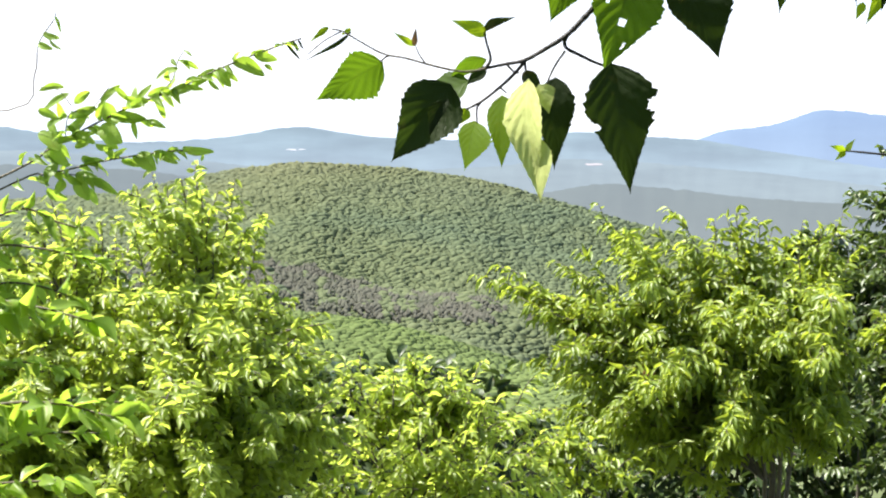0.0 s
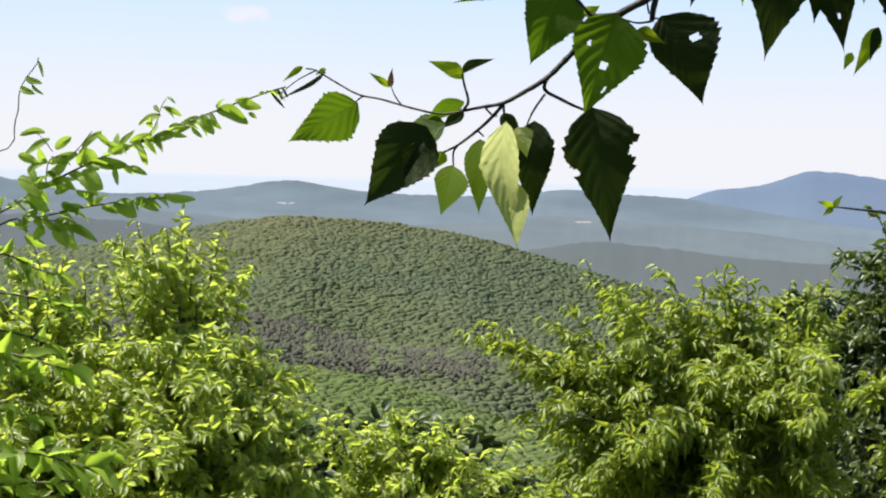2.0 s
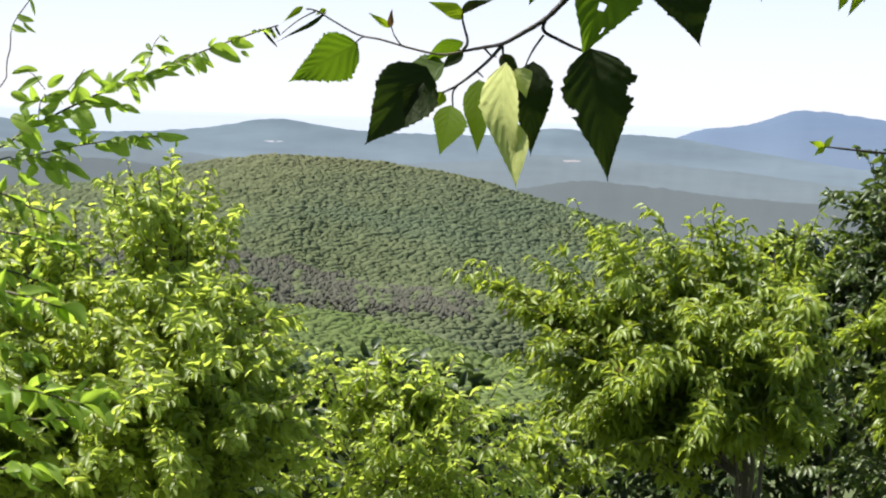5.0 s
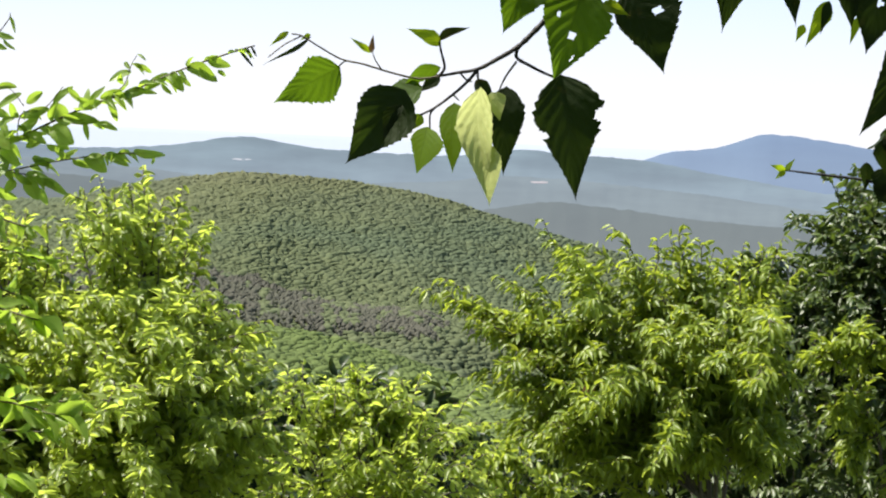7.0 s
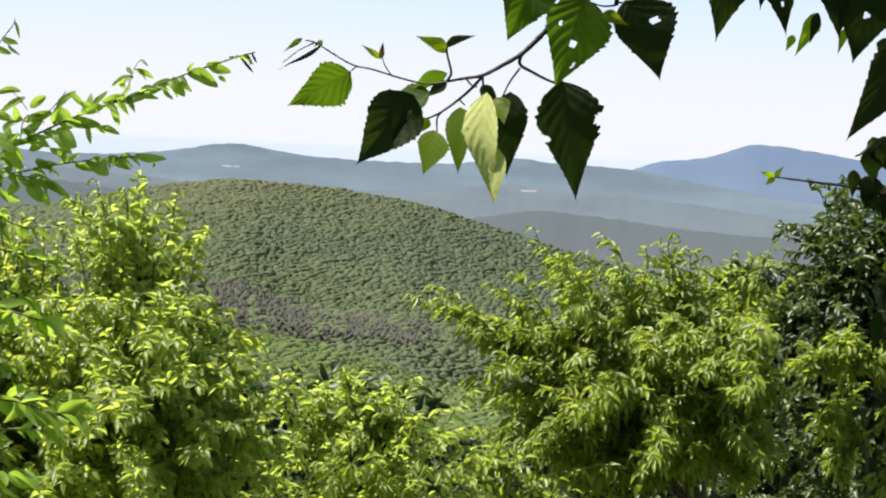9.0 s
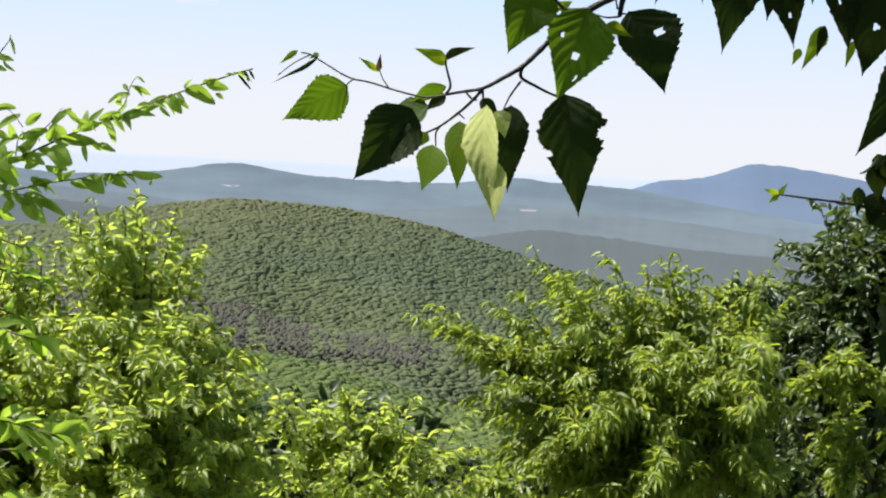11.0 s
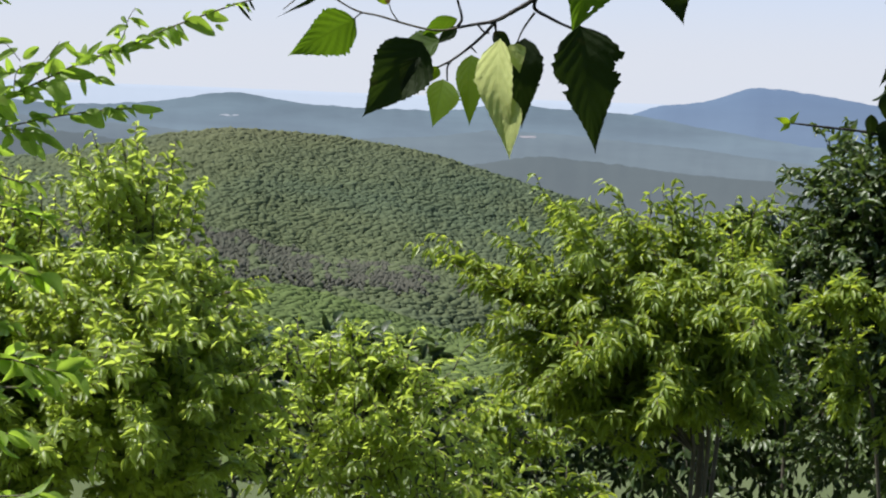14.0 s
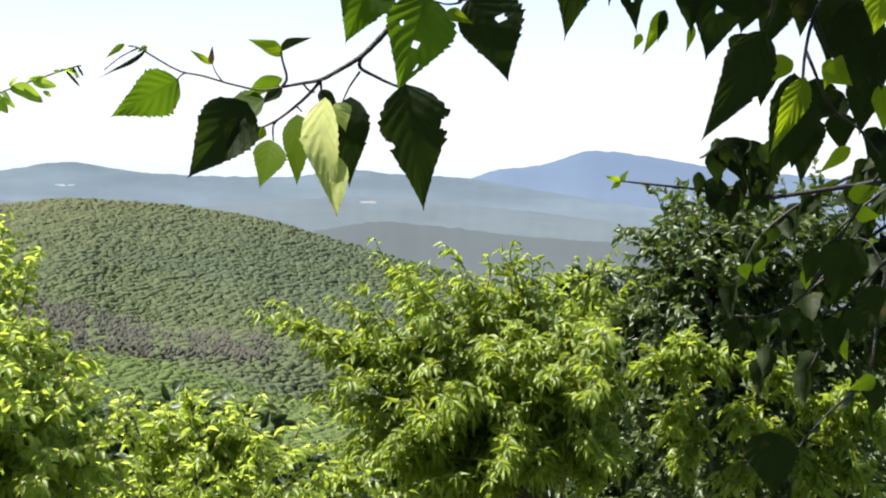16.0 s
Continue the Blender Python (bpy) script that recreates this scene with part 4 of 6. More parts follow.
BUSH_INNER = ((0, -0.76, 4.30, 1.19), (0, -0.65, 4.28, 1.16), (0, -0.57, 4.29, 1.05), (0, -0.48, 4.42, 0.94), (0, -0.65, 4.31, 0.98), (0, -0.80, 4.54, 0.98), (1, -1.03, 4.45, 1.16), (1, -0.93, 4.41, 1.08), (1, -1.09, 4.46, 1.01), (1, -1.19, 4.33, 1.02), (1, -1.00, 4.53, 0.91), (1, -1.16, 4.50, 0.84), (0, -0.83, 4.47, 0.84), (0, -0.63, 4.39, 0.83), (0, -0.49, 4.50, 0.80), (0, -0.36, 4.47, 0.83), (1, -1.26, 4.45, 0.79), (1, -1.04, 4.52, 0.76), (1, -1.12, 4.20, 0.74), (1, -0.99, 4.20, 0.73), (0, -0.85, 4.30, 0.72), (0, -0.70, 4.30, 0.73), (0, -0.57, 4.40, 0.71), (0, -0.43, 4.50, 0.70), (1, -1.07, 4.20, 0.97), (0, -0.87, 4.30, 0.98), (1, -1.41, 4.50, 1.41), (1, -1.42, 4.40, 1.31), (1, -1.36, 4.40, 1.22), (1, -1.37, 4.30, 1.11), (1, -1.34, 4.30, 0.99), (1, -1.35, 4.20, 0.89), (1, -1.27, 4.20, 0.81))
BUSH_FRONT = ((1, -0.85, 4.00, 0.97), (0, -0.71, 4.00, 0.95), (0, -0.59, 4.10, 0.96), (0, -0.49, 4.20, 0.90), (0, -0.66, 4.20, 1.09), (1, -0.82, 4.10, 1.10), (0, -0.41, 4.30, 0.93), (0, -0.55, 4.30, 1.02), (0, -0.69, 3.95, 0.87), (0, -0.54, 4.00, 0.87))
fan(bush, BUSH_STEMS, BUSH_TIPS, BUSH_INNER + BUSH_FRONT, narrow, (0.043, 0.0175), (M_BUSH, M_BARK), 51, outer=3, inner=11, side=0.068, step=0.026, gap=0.0135, singles=280, stem_r=0.014, hang=0.14, low=0.2, deep=0.26, shrink=(0.45, 0.9), loose=0.07, front=0.9, rise=0.05, curl=0.22)

# low bushes between the two, closing the bottom of the view
low_bush = thing("low_bush", (-0.15, 5.4, ground_at(-0.15, 5.4)), "low sunlit bush with small pale green leaves", "bush", "low bushes on the slope")
grow(low_bush, None, [stem_from(-0.15, 5.4, (-0.2, 5.35, -0.4), (-0.22, 5.3, 0.4), (-0.24, 5.25, 0.7))],
     [(0, 1.0, (-0.26, 5.2, 0.90), 0.0, 1.0), (0, 0.9, (-0.36, 5.2, 0.84), 0.02, 1.1), (0, 0.9, (-0.14, 5.2, 0.84), 0.02, 1.1), (0, 0.8, (-0.02, 5.2, 0.78), 0.03, 1.1), (0, 0.8, (-0.48, 5.1, 0.82), 0.03, 1.1), (0, 0.75, (0.1, 5.2, 0.74), 0.03, 1.1), (0, 0.6, (-0.3, 4.9, 0.68), 0.03, 1.2), (0, 0.6, (0.0, 4.9, 0.64), 0.03, 1.2)],
     narrow, (0.047, 0.0165), (M_BUSH, M_BARK), 61, twigs=16, twig=0.15, gap=0.013, singles=120, stem_r=0.012,
     fill=(((-0.2, 5.2, 0.58), (0.34, 0.25, 0.20), 190), ((-0.1, 5.1, 0.35), (0.40, 0.22, 0.2), 130)))
low_bush_b = thing("low_bush", (0.55, 6.2, ground_at(0.55, 6.2)), "low leafy bush in front of the cherry's stems", "bush", "low bushes on the slope")
grow(low_bush_b, None, [stem_from(0.55, 6.2, (0.5, 6.15, -0.8), (0.45, 6.1, 0.0), (0.42, 6.1, 0.35))],
     [(0, 1.0, (0.24, 6.0, 0.50), 0.02, 1.0), (0, 0.9, (0.45, 6.0, 0.36), 0.02, 0.8), (0, 0.9, (0.10, 5.9, 0.44), 0.03, 1.0), (0, 0.8, (0.70, 6.0, 0.16), 0.03, 0.8), (0, 0.7, (0.35, 5.8, 0.16), 0.03, 0.8)],
     narrow, (0.056, 0.022), (M_CHERRY, M_BARK), 62, twigs=16, twig=0.17, gap=0.015, singles=80, stem_r=0.012,
     fill=(((0.35, 6.0, 0.06), (0.36, 0.25, 0.2), 60),))


# ---------------------------------------------------------------- single leaves and stalks
def birch_leaf(tree, foot, tip, cw, ccw, seed, material=None, bow=0.0, turn=0.0, cup=0.25, droop=0.10, holes=(), label="", outline=None, teeth=1.0, name="leaf"):
    """One leaf from its foot to its tip with its half widths on either side. bow: how far it bends sideways; turn: degrees
    by which its face leans about its length; cup: how far its halves fold up; holes: (share along, share across) eaten away."""
    rnd = random.Random(seed)
    foot, tip = np.array(foot, float), np.array(tip, float)
    way = tip - foot
    length = float(np.linalg.norm(way))
    way = way / length
    toward = np.array((0.0, -1.0, 0.12))
    face = unit(toward - way * (toward @ way))
    side = np.cross(way, face)
    along, across = 56, 9
    phase = [rnd.uniform(0, 6.28) for _ in range(6)]
    big = [rnd.uniform(0.35, 1.0) for _ in range(2 * 16)]
    lean = math.tan(radians(turn))
    verts, faces, uvs = [], [], []
    cols = 2 * across + 1
    shape = outline or birch_outline
    for i in range(along + 1):
        t = i / along
        centre = bow * math.sin(math.pi * t) + 0.25 * bow * math.sin(2 * math.pi * t)
        for j in range(cols):
            u = (j - across) / across
            sign = 1 if u >= 0 else 0
            half = (cw if u >= 0 else ccw) * shape(t)
            if teeth and 0.08 < t < 0.97:
                run = t * 13.0 + phase[sign]
                tooth = run - math.floor(run)
                half *= 1.0 + teeth * (0.13 * big[int(run) % 16 + 16 * sign] * (1.0 - tooth) - 0.05) + teeth * 0.05 * ((t * 39.0 + phase[1 - sign]) % 1.0 - 0.5)
                half *= 1.0 + 0.05 * math.sin(5.0 * t + phase[2 + sign])
            x = half * u
            y = length * (t + (0.05 * abs(u) ** 1.5 * (0.6 - t) if not outline else 0.0) - 0.05 * abs(u) * max(0.0, 0.25 - t))
            z = cup * abs(x) * (0.55 + 0.45 * math.sin(4.0 * t + phase[4 + sign])) + lean * x
            z += length * (droop * (t - t * t) * 2 + 0.014 * math.sin(9 * t + phase[sign]) * abs(u) + 0.006 * math.sin(46 * (t - 0.30 * abs(u))) * (1 - 0.7 * t) * min(1.0, 3 * abs(u)))
            verts.append(foot + y * way + (x + centre * length) * side + z * face)
            uvs.append((0.5 + 0.5 * u, t))
    gone = [(h[0] * along, across + h[1] * across, h[2] if len(h) > 2 else 1.2) for h in holes]
    for i in range(along):
        for j in range(cols - 1):
            if any(((i + 0.5 - a) * 0.32) ** 2 + (j + 0.5 - b) ** 2 < 0.6 * r * r for a, b, r in gone):
                continue
            q = i * cols + j
            faces.append((q, q + 1, q + cols + 1, q + cols))
    return link_mesh(name, np.array(verts), faces, material or M_SHADELEAF, tree, label, np.array(uvs))


def stalk(tree, *points, r=0.0009, material=None, name="stalk"):
    v, f = tube(bend(points, 4), r * 1.25, r * 0.8, 6, knots=0.05)
    link_mesh(name, v, f, material or M_TWIG, tree)


# ---------------------------------------------------------------- sapling reaching in with bright sprays
def spray(tree, points, leaves, rng, length, width, gap, mats, r0=0.006, hang=0.30, name="branch", spread=0.55, start=0.1, front=0.0):
    line = bend(points, 6)
    v, f = tube(line, r0, 0.0012, 7, knots=0.08)
    link_mesh(name, v, f, mats, tree)
    leafy_twig(line, leaves, rng, length, width, gap, hang, start=start, spread=spread, up_face=0.4, front=front)
    return line


sapling = thing("beech_sapling", (-1.7, 2.7, ground_at(-1.7, 2.7)), "sapling with thin sprays of bright yellow-green leaves", "tree")
srng = np.random.default_rng(71)
sl = Leaves(narrow, 7, 72, along=8, across=2, droop=0.3, fold=0.4, wave=0.04)
trunk_line = bend(stem_from(-1.7, 2.7, (-1.68, 2.7, 0.4), (-1.62, 2.68, 1.2), (-1.6, 2.66, 2.3)), 6)
tv0, tf0 = tube(trunk_line, 0.03, 0.012, 10, knots=0.05)
link_mesh("trunk", tv0, tf0, M_BARK, sapling)
spray(sapling, [(-1.64, 2.68, 0.95), (-1.1, 2.62, 1.28), (-0.82, 2.55, 1.37), (-0.70, 2.5, 1.375), (-0.60, 2.48, 1.355)], sl, srng, 0.072, 0.034, 0.0100, M_GREENTWIG, 0.0045, spread=0.38, front=0.55, start=0.45)
spray(sapling, [(-1.65, 2.68, 0.8), (-1.1, 2.6, 1.10), (-0.80, 2.5, 1.21), (-0.66, 2.45, 1.235), (-0.55, 2.42, 1.22)], sl, srng, 0.072, 0.034, 0.0100, M_GREENTWIG, 0.0045, spread=0.38, front=0.55, start=0.45)
spray(sapling, [(-1.66, 2.68, 0.7), (-1.1, 2.55, 1.0), (-0.80, 2.45, 1.10), (-0.62, 2.4, 1.13)], sl, srng, 0.072, 0.034, 0.0100, M_GREENTWIG, 0.0045, spread=0.38, front=0.55, start=0.45)
spray(sapling, [(-1.66, 2.68, 0.6), (-1.1, 2.5, 0.92), (-0.78, 2.4, 1.02), (-0.56, 2.36, 1.05)], sl, srng, 0.069, 0.037, 0.0130, M_GREENTWIG, 0.0045, spread=0.38, front=0.55, start=0.45)
stalk(sapling, (-1.63, 2.68, 1.15), (-1.1, 2.65, 1.42), (-0.758, 2.600, 1.573), (-0.688, 2.600, 1.616), (-0.618, 2.600, 1.654), (-0.557, 2.600, 1.683), (-0.496, 2.600, 1.707), (-0.443, 2.600, 1.732), (-0.400, 2.600, 1.751), (-0.356, 2.600, 1.768), (-0.321, 2.600, 1.781), (-0.298, 2.600, 1.788), r=0.0016, name="branch", material=M_GREENTWIG)
stalk(sapling, (-1.64, 2.68, 1.05), (-1.1, 2.65, 1.38), (-0.757, 2.600, 1.555), (-0.704, 2.600, 1.571), (-0.660, 2.600, 1.581), (-0.616, 2.600, 1.592), (-0.581, 2.600, 1.599), (-0.546, 2.600, 1.605), (-0.497, 2.600, 1.611), (-0.439, 2.600, 1.614), r=0.0013, name="branch", material=M_GREENTWIG)
stalk(sapling, (-0.704, 2.600, 1.575), (-0.660, 2.600, 1.572), (-0.620, 2.600, 1.565), (-0.588, 2.600, 1.544), r=0.0010, name="branch", material=M_GREENTWIG)
stalk(sapling, (-1.62, 2.68, 1.5), (-1.1, 2.62, 1.66), (-0.761, 2.600, 1.671), (-0.718, 2.600, 1.726), (-0.711, 2.600, 1.775), (-0.686, 2.600, 1.814), (-0.684, 2.600, 1.824), r=0.0010, name="branch", material=M_GREENTWIG)
stalk(sapling, (-0.522, 2.600, 1.698), (-0.501, 2.600, 1.721), (-0.491, 2.600, 1.752), (-0.482, 2.600, 1.767), r=0.0007, name="branch", material=M_GREENTWIG)
stalk(sapling, (-0.659, 2.600, 1.679), (-0.682, 2.600, 1.705), (-0.709, 2.600, 1.708), r=0.0006, name="branch", material=M_GREENTWIG)
stalk(sapling, (-0.670, 2.600, 1.621), (-0.663, 2.600, 1.666), (-0.628, 2.600, 1.676), (-0.598, 2.600, 1.712), r=0.0008, name="branch", material=M_GREENTWIG)
birch_leaf(sapling, (-0.3716, 2.6000, 1.7628), (-0.3336, 2.5894, 1.7541), 0.0071, 0.0080, 93, M_BEECH, outline=oval, teeth=0, turn=-22, bow=0.04, cup=0.5)
birch_leaf(sapling, (-0.4040, 2.6000, 1.7492), (-0.3552, 2.5992, 1.7297), 0.0089, 0.0124, 94, M_BEECH, outline=oval, teeth=0, turn=-24, bow=-0.07, cup=0.5)
birch_leaf(sapling, (-0.4277, 2.6000, 1.7420), (-0.4074, 2.5961, 1.7117), 0.0089, 0.0089, 95, M_BEECH, outline=oval, teeth=0, turn=2, bow=0.05, cup=0.5)
birch_leaf(sapling, (-0.4329, 2.6000, 1.7383), (-0.4729, 2.6106, 1.7104), 0.0080, 0.0080, 96, M_BEECH, outline=oval, teeth=0, turn=-7, bow=0.0, cup=0.5)
birch_leaf(sapling, (-0.4692, 2.6000, 1.7103), (-0.5103, 2.5944, 1.6961), 0.0080, 0.0089, 97, M_BEECH, outline=oval, teeth=0, turn=-13, bow=0.05, cup=0.5)
birch_leaf(sapling, (-0.4915, 2.6000, 1.7396), (-0.5237, 2.5905, 1.7229), 0.0071, 0.0062, 98, M_BEECH, outline=oval, teeth=0, turn=-32, bow=0.05, cup=0.5)
birch_leaf(sapling, (-0.4848, 2.6000, 1.7505), (-0.4608, 2.6123, 1.7395), 0.0044, 0.0044, 99, M_BEECH, outline=oval, teeth=0, turn=-1, bow=-0.05, cup=0.5)
birch_leaf(sapling, (-0.4818, 2.6000, 1.7675), (-0.4669, 2.5924, 1.7579), 0.0027, 0.0018, 100, M_BEECH, outline=oval, teeth=0, turn=12, bow=-0.07, cup=0.5)
birch_leaf(sapling, (-0.5046, 2.6000, 1.7080), (-0.5406, 2.6042, 1.6961), 0.0071, 0.0071, 101, M_BEECH, outline=oval, teeth=0, turn=14, bow=0.0, cup=0.5)
birch_leaf(sapling, (-0.5188, 2.6000, 1.7066), (-0.4960, 2.5871, 1.6806), 0.0036, 0.0036, 102, M_BEECH, outline=oval, teeth=0, turn=25, bow=-0.04, cup=0.5)
birch_leaf(sapling, (-0.5675, 2.6000, 1.6763), (-0.5617, 2.6178, 1.7108), 0.0071, 0.0062, 103, M_BEECH, outline=oval, teeth=0, turn=35, bow=0.05, cup=0.5)
birch_leaf(sapling, (-0.5378, 2.6000, 1.6908), (-0.5677, 2.5803, 1.6760), 0.0071, 0.0071, 104, M_BEECH, outline=oval, teeth=0, turn=2, bow=0.01, cup=0.5)
birch_leaf(sapling, (-0.6157, 2.6000, 1.6833), (-0.5896, 2.6153, 1.6525), 0.0133, 0.0116, 105, M_BEECH, outline=oval, teeth=0, turn=30, bow=-0.05, cup=0.5)
birch_leaf(sapling, (-0.5937, 2.6000, 1.6638), (-0.5406, 2.5969, 1.6604), 0.0107, 0.0089, 106, M_BEECH, outline=oval, teeth=0, turn=1, bow=-0.01, cup=0.5)
birch_leaf(sapling, (-0.6136, 2.6000, 1.6479), (-0.5760, 2.5865, 1.6227), 0.0169, 0.0133, 107, M_BEECH, outline=oval, teeth=0, turn=4, bow=-0.04, cup=0.5)
birch_leaf(sapling, (-0.6345, 2.6000, 1.6631), (-0.6714, 2.6119, 1.6413), 0.0089, 0.0089, 108, M_BEECH, outline=oval, teeth=0, turn=-25, bow=-0.07, cup=0.5)
birch_leaf(sapling, (-0.6208, 2.6000, 1.6769), (-0.6659, 2.6051, 1.6602), 0.0071, 0.0080, 109, M_BEECH, outline=oval, teeth=0, turn=0, bow=0.0, cup=0.5)
birch_leaf(sapling, (-0.6121, 2.6000, 1.6835), (-0.5842, 2.6059, 1.7131), 0.0062, 0.0062, 110, M_BEECH, outline=oval, teeth=0, turn=8, bow=-0.06, cup=0.5)
birch_leaf(sapling, (-0.5899, 2.6000, 1.7092), (-0.5703, 2.6070, 1.6888), 0.0053, 0.0053, 111, M_BEECH, outline=oval, teeth=0, turn=-27, bow=-0.01, cup=0.5)
birch_leaf(sapling, (-0.5402, 2.6000, 1.6578), (-0.5082, 2.5881, 1.6466), 0.0062, 0.0053, 112, M_BEECH, outline=oval, teeth=0, turn=21, bow=-0.04, cup=0.5)
birch_leaf(sapling, (-0.5615, 2.6000, 1.6579), (-0.5549, 2.5942, 1.6288), 0.0044, 0.0044, 113, M_BEECH, outline=oval, teeth=0, turn=6, bow=0.02, cup=0.5)
birch_leaf(sapling, (-0.5545, 2.6000, 1.6057), (-0.5236, 2.5879, 1.5805), 0.0151, 0.0116, 114, M_BEECH, outline=oval, teeth=0, turn=6, bow=-0.06, cup=0.5)
birch_leaf(sapling, (-0.5297, 2.6000, 1.6084), (-0.4876, 2.5825, 1.5917), 0.0080, 0.0071, 115, M_BEECH, outline=oval, teeth=0, turn=-6, bow=-0.04, cup=0.5)
birch_leaf(sapling, (-0.5083, 2.6000, 1.6066), (-0.4914, 2.6033, 1.6152), 0.0053, 0.0053, 116, M_BEECH, outline=oval, teeth=0, turn=-5, bow=-0.06, cup=0.5)
birch_leaf(sapling, (-0.5807, 2.6000, 1.5940), (-0.5467, 2.6174, 1.5870), 0.0062, 0.0062, 117, M_BEECH, outline=oval, teeth=0, turn=2, bow=-0.01, cup=0.5)
birch_leaf(sapling, (-0.4837, 2.6000, 1.6155), (-0.4308, 2.5817, 1.6107), 0.0062, 0.0071, 118, M_BEECH, outline=oval, teeth=0, turn=-25, bow=0.06, cup=0.5)
birch_leaf(sapling, (-0.4533, 2.6000, 1.6105), (-0.4577, 2.6182, 1.5949), 0.0027, 0.0027, 119, M_BEECH, outline=oval, teeth=0, turn=6, bow=-0.08, cup=0.5)
birch_leaf(sapling, (-0.6492, 2.6000, 1.5701), (-0.6299, 2.5916, 1.5320), 0.0133, 0.0116, 120, M_BEECH, outline=oval, teeth=0, turn=-16, bow=0.04, cup=0.5)
birch_leaf(sapling, (-0.6286, 2.6000, 1.5655), (-0.5853, 2.5964, 1.5415), 0.0071, 0.0071, 121, M_BEECH, outline=oval, teeth=0, turn=-26, bow=-0.03, cup=0.5)
birch_leaf(sapling, (-0.6529, 2.6000, 1.5735), (-0.6151, 2.5877, 1.5681), 0.0053, 0.0053, 122, M_BEECH, outline=oval, teeth=0, turn=21, bow=-0.03, cup=0.5)
birch_leaf(sapling, (-0.6986, 2.6000, 1.6126), (-0.6615, 2.5900, 1.5876), 0.0133, 0.0116, 123, M_BEECH, outline=oval, teeth=0, turn=-15, bow=-0.03, cup=0.5)
birch_leaf(sapling, (-0.6854, 2.6000, 1.5900), (-0.6961, 2.5804, 1.5617), 0.0107, 0.0107, 124, M_BEECH, outline=oval, teeth=0, turn=-30, bow=-0.01, cup=0.5)
birch_leaf(sapling, (-0.7027, 2.6000, 1.7935), (-0.6753, 2.5946, 1.7836), 0.0053, 0.0053, 125, M_BEECH, outline=oval, teeth=0, turn=11, bow=0.08, cup=0.5)
birch_leaf(sapling, (-0.6934, 2.6000, 1.7824), (-0.6750, 2.6029, 1.7664), 0.0027, 0.0027, 126, M_BEECH, outline=oval, teeth=0, turn=21, bow=0.08, cup=0.5)
birch_leaf(sapling, (-0.6849, 2.6000, 1.8190), (-0.6744, 2.5970, 1.7926), 0.0027, 0.0027, 127, M_BEECH, outline=oval, teeth=0, turn=-9, bow=-0.06, cup=0.5)
birch_leaf(sapling, (-0.7110, 2.6000, 1.7755), (-0.6831, 2.5825, 1.7667), 0.0053, 0.0053, 128, M_BEECH, outline=oval, teeth=0, turn=-14, bow=0.02, cup=0.5)
birch_leaf(sapling, (-0.6641, 2.6000, 1.6983), (-0.7091, 2.6188, 1.6721), 0.0071, 0.0062, 129, M_BEECH, outline=oval, teeth=0, turn=-30, bow=0.01, cup=0.5)
birch_leaf(sapling, (-0.6715, 2.6000, 1.7087), (-0.7121, 2.6033, 1.7028), 0.0053, 0.0053, 130, M_BEECH, outline=oval, teeth=0, turn=6, bow=0.08, cup=0.5)
birch_leaf(sapling, (-0.7092, 2.6000, 1.6389), (-0.6750, 2.5849, 1.6092), 0.0098, 0.0098, 131, M_BEECH, outline=oval, teeth=0, turn=32, bow=-0.03, cup=0.5)
birch_leaf(sapling, (-0.6542, 2.6000, 1.6143), (-0.6327, 2.6199, 1.6267), 0.0062, 0.0062, 132, M_BEECH, outline=oval, teeth=0, turn=-10, bow=-0.0, cup=0.5)
birch_leaf(sapling, (-0.6431, 2.6000, 1.5997), (-0.6153, 2.5897, 1.5858), 0.0071, 0.0062, 133, M_BEECH, outline=oval, teeth=0, turn=17, bow=-0.0, cup=0.5)
birch_leaf(sapling, (-0.6979, 2.6000, 1.6482), (-0.6688, 2.5888, 1.6607), 0.0062, 0.0053, 134, M_BEECH, outline=oval, teeth=0, turn=21, bow=-0.04, cup=0.5)
birch_leaf(sapling, (-0.6842, 2.6000, 1.6363), (-0.7005, 2.6156, 1.6554), 0.0062, 0.0062, 135, M_BEECH, outline=oval, teeth=0, turn=-8, bow=-0.0, cup=0.5)
birch_leaf(sapling, (-0.6532, 2.6000, 1.6375), (-0.6172, 2.5813, 1.6212), 0.0071, 0.0071, 136, M_BEECH, outline=oval, teeth=0, turn=-3, bow=-0.04, cup=0.5)
birch_leaf(sapling, (-0.7120, 2.6000, 1.6725), (-0.6809, 2.6010, 1.6604), 0.0071, 0.0071, 137, M_BEECH, outline=oval, teeth=0, turn=-6, bow=-0.01, cup=0.5)
birch_leaf(sapling, (-0.6729, 2.6000, 1.5629), (-0.6830, 2.5905, 1.5406), 0.0080, 0.0080, 138, M_BEECH, outline=oval, teeth=0, turn=6, bow=-0.07, cup=0.5)
birch_leaf(sapling, (-0.6991, 2.6000, 1.5486), (-0.6718, 2.6171, 1.5312), 0.0080, 0.0080, 139, M_BEECH, outline=oval, teeth=0, turn=-21, bow=0.08, cup=0.5)
birch_leaf(sapling, (-0.5752, 2.6000, 1.6938), (-0.5475, 2.5961, 1.6859), 0.0053, 0.0044, 140, M_BEECH, outline=oval, teeth=0, turn=-30, bow=-0.0, cup=0.5)
birch_leaf(sapling, (-0.4783, 2.6000, 1.7153), (-0.4468, 2.5837, 1.7063), 0.0044, 0.0044, 141, M_BEECH, outline=oval, teeth=0, turn=-9, bow=0.07, cup=0.5)
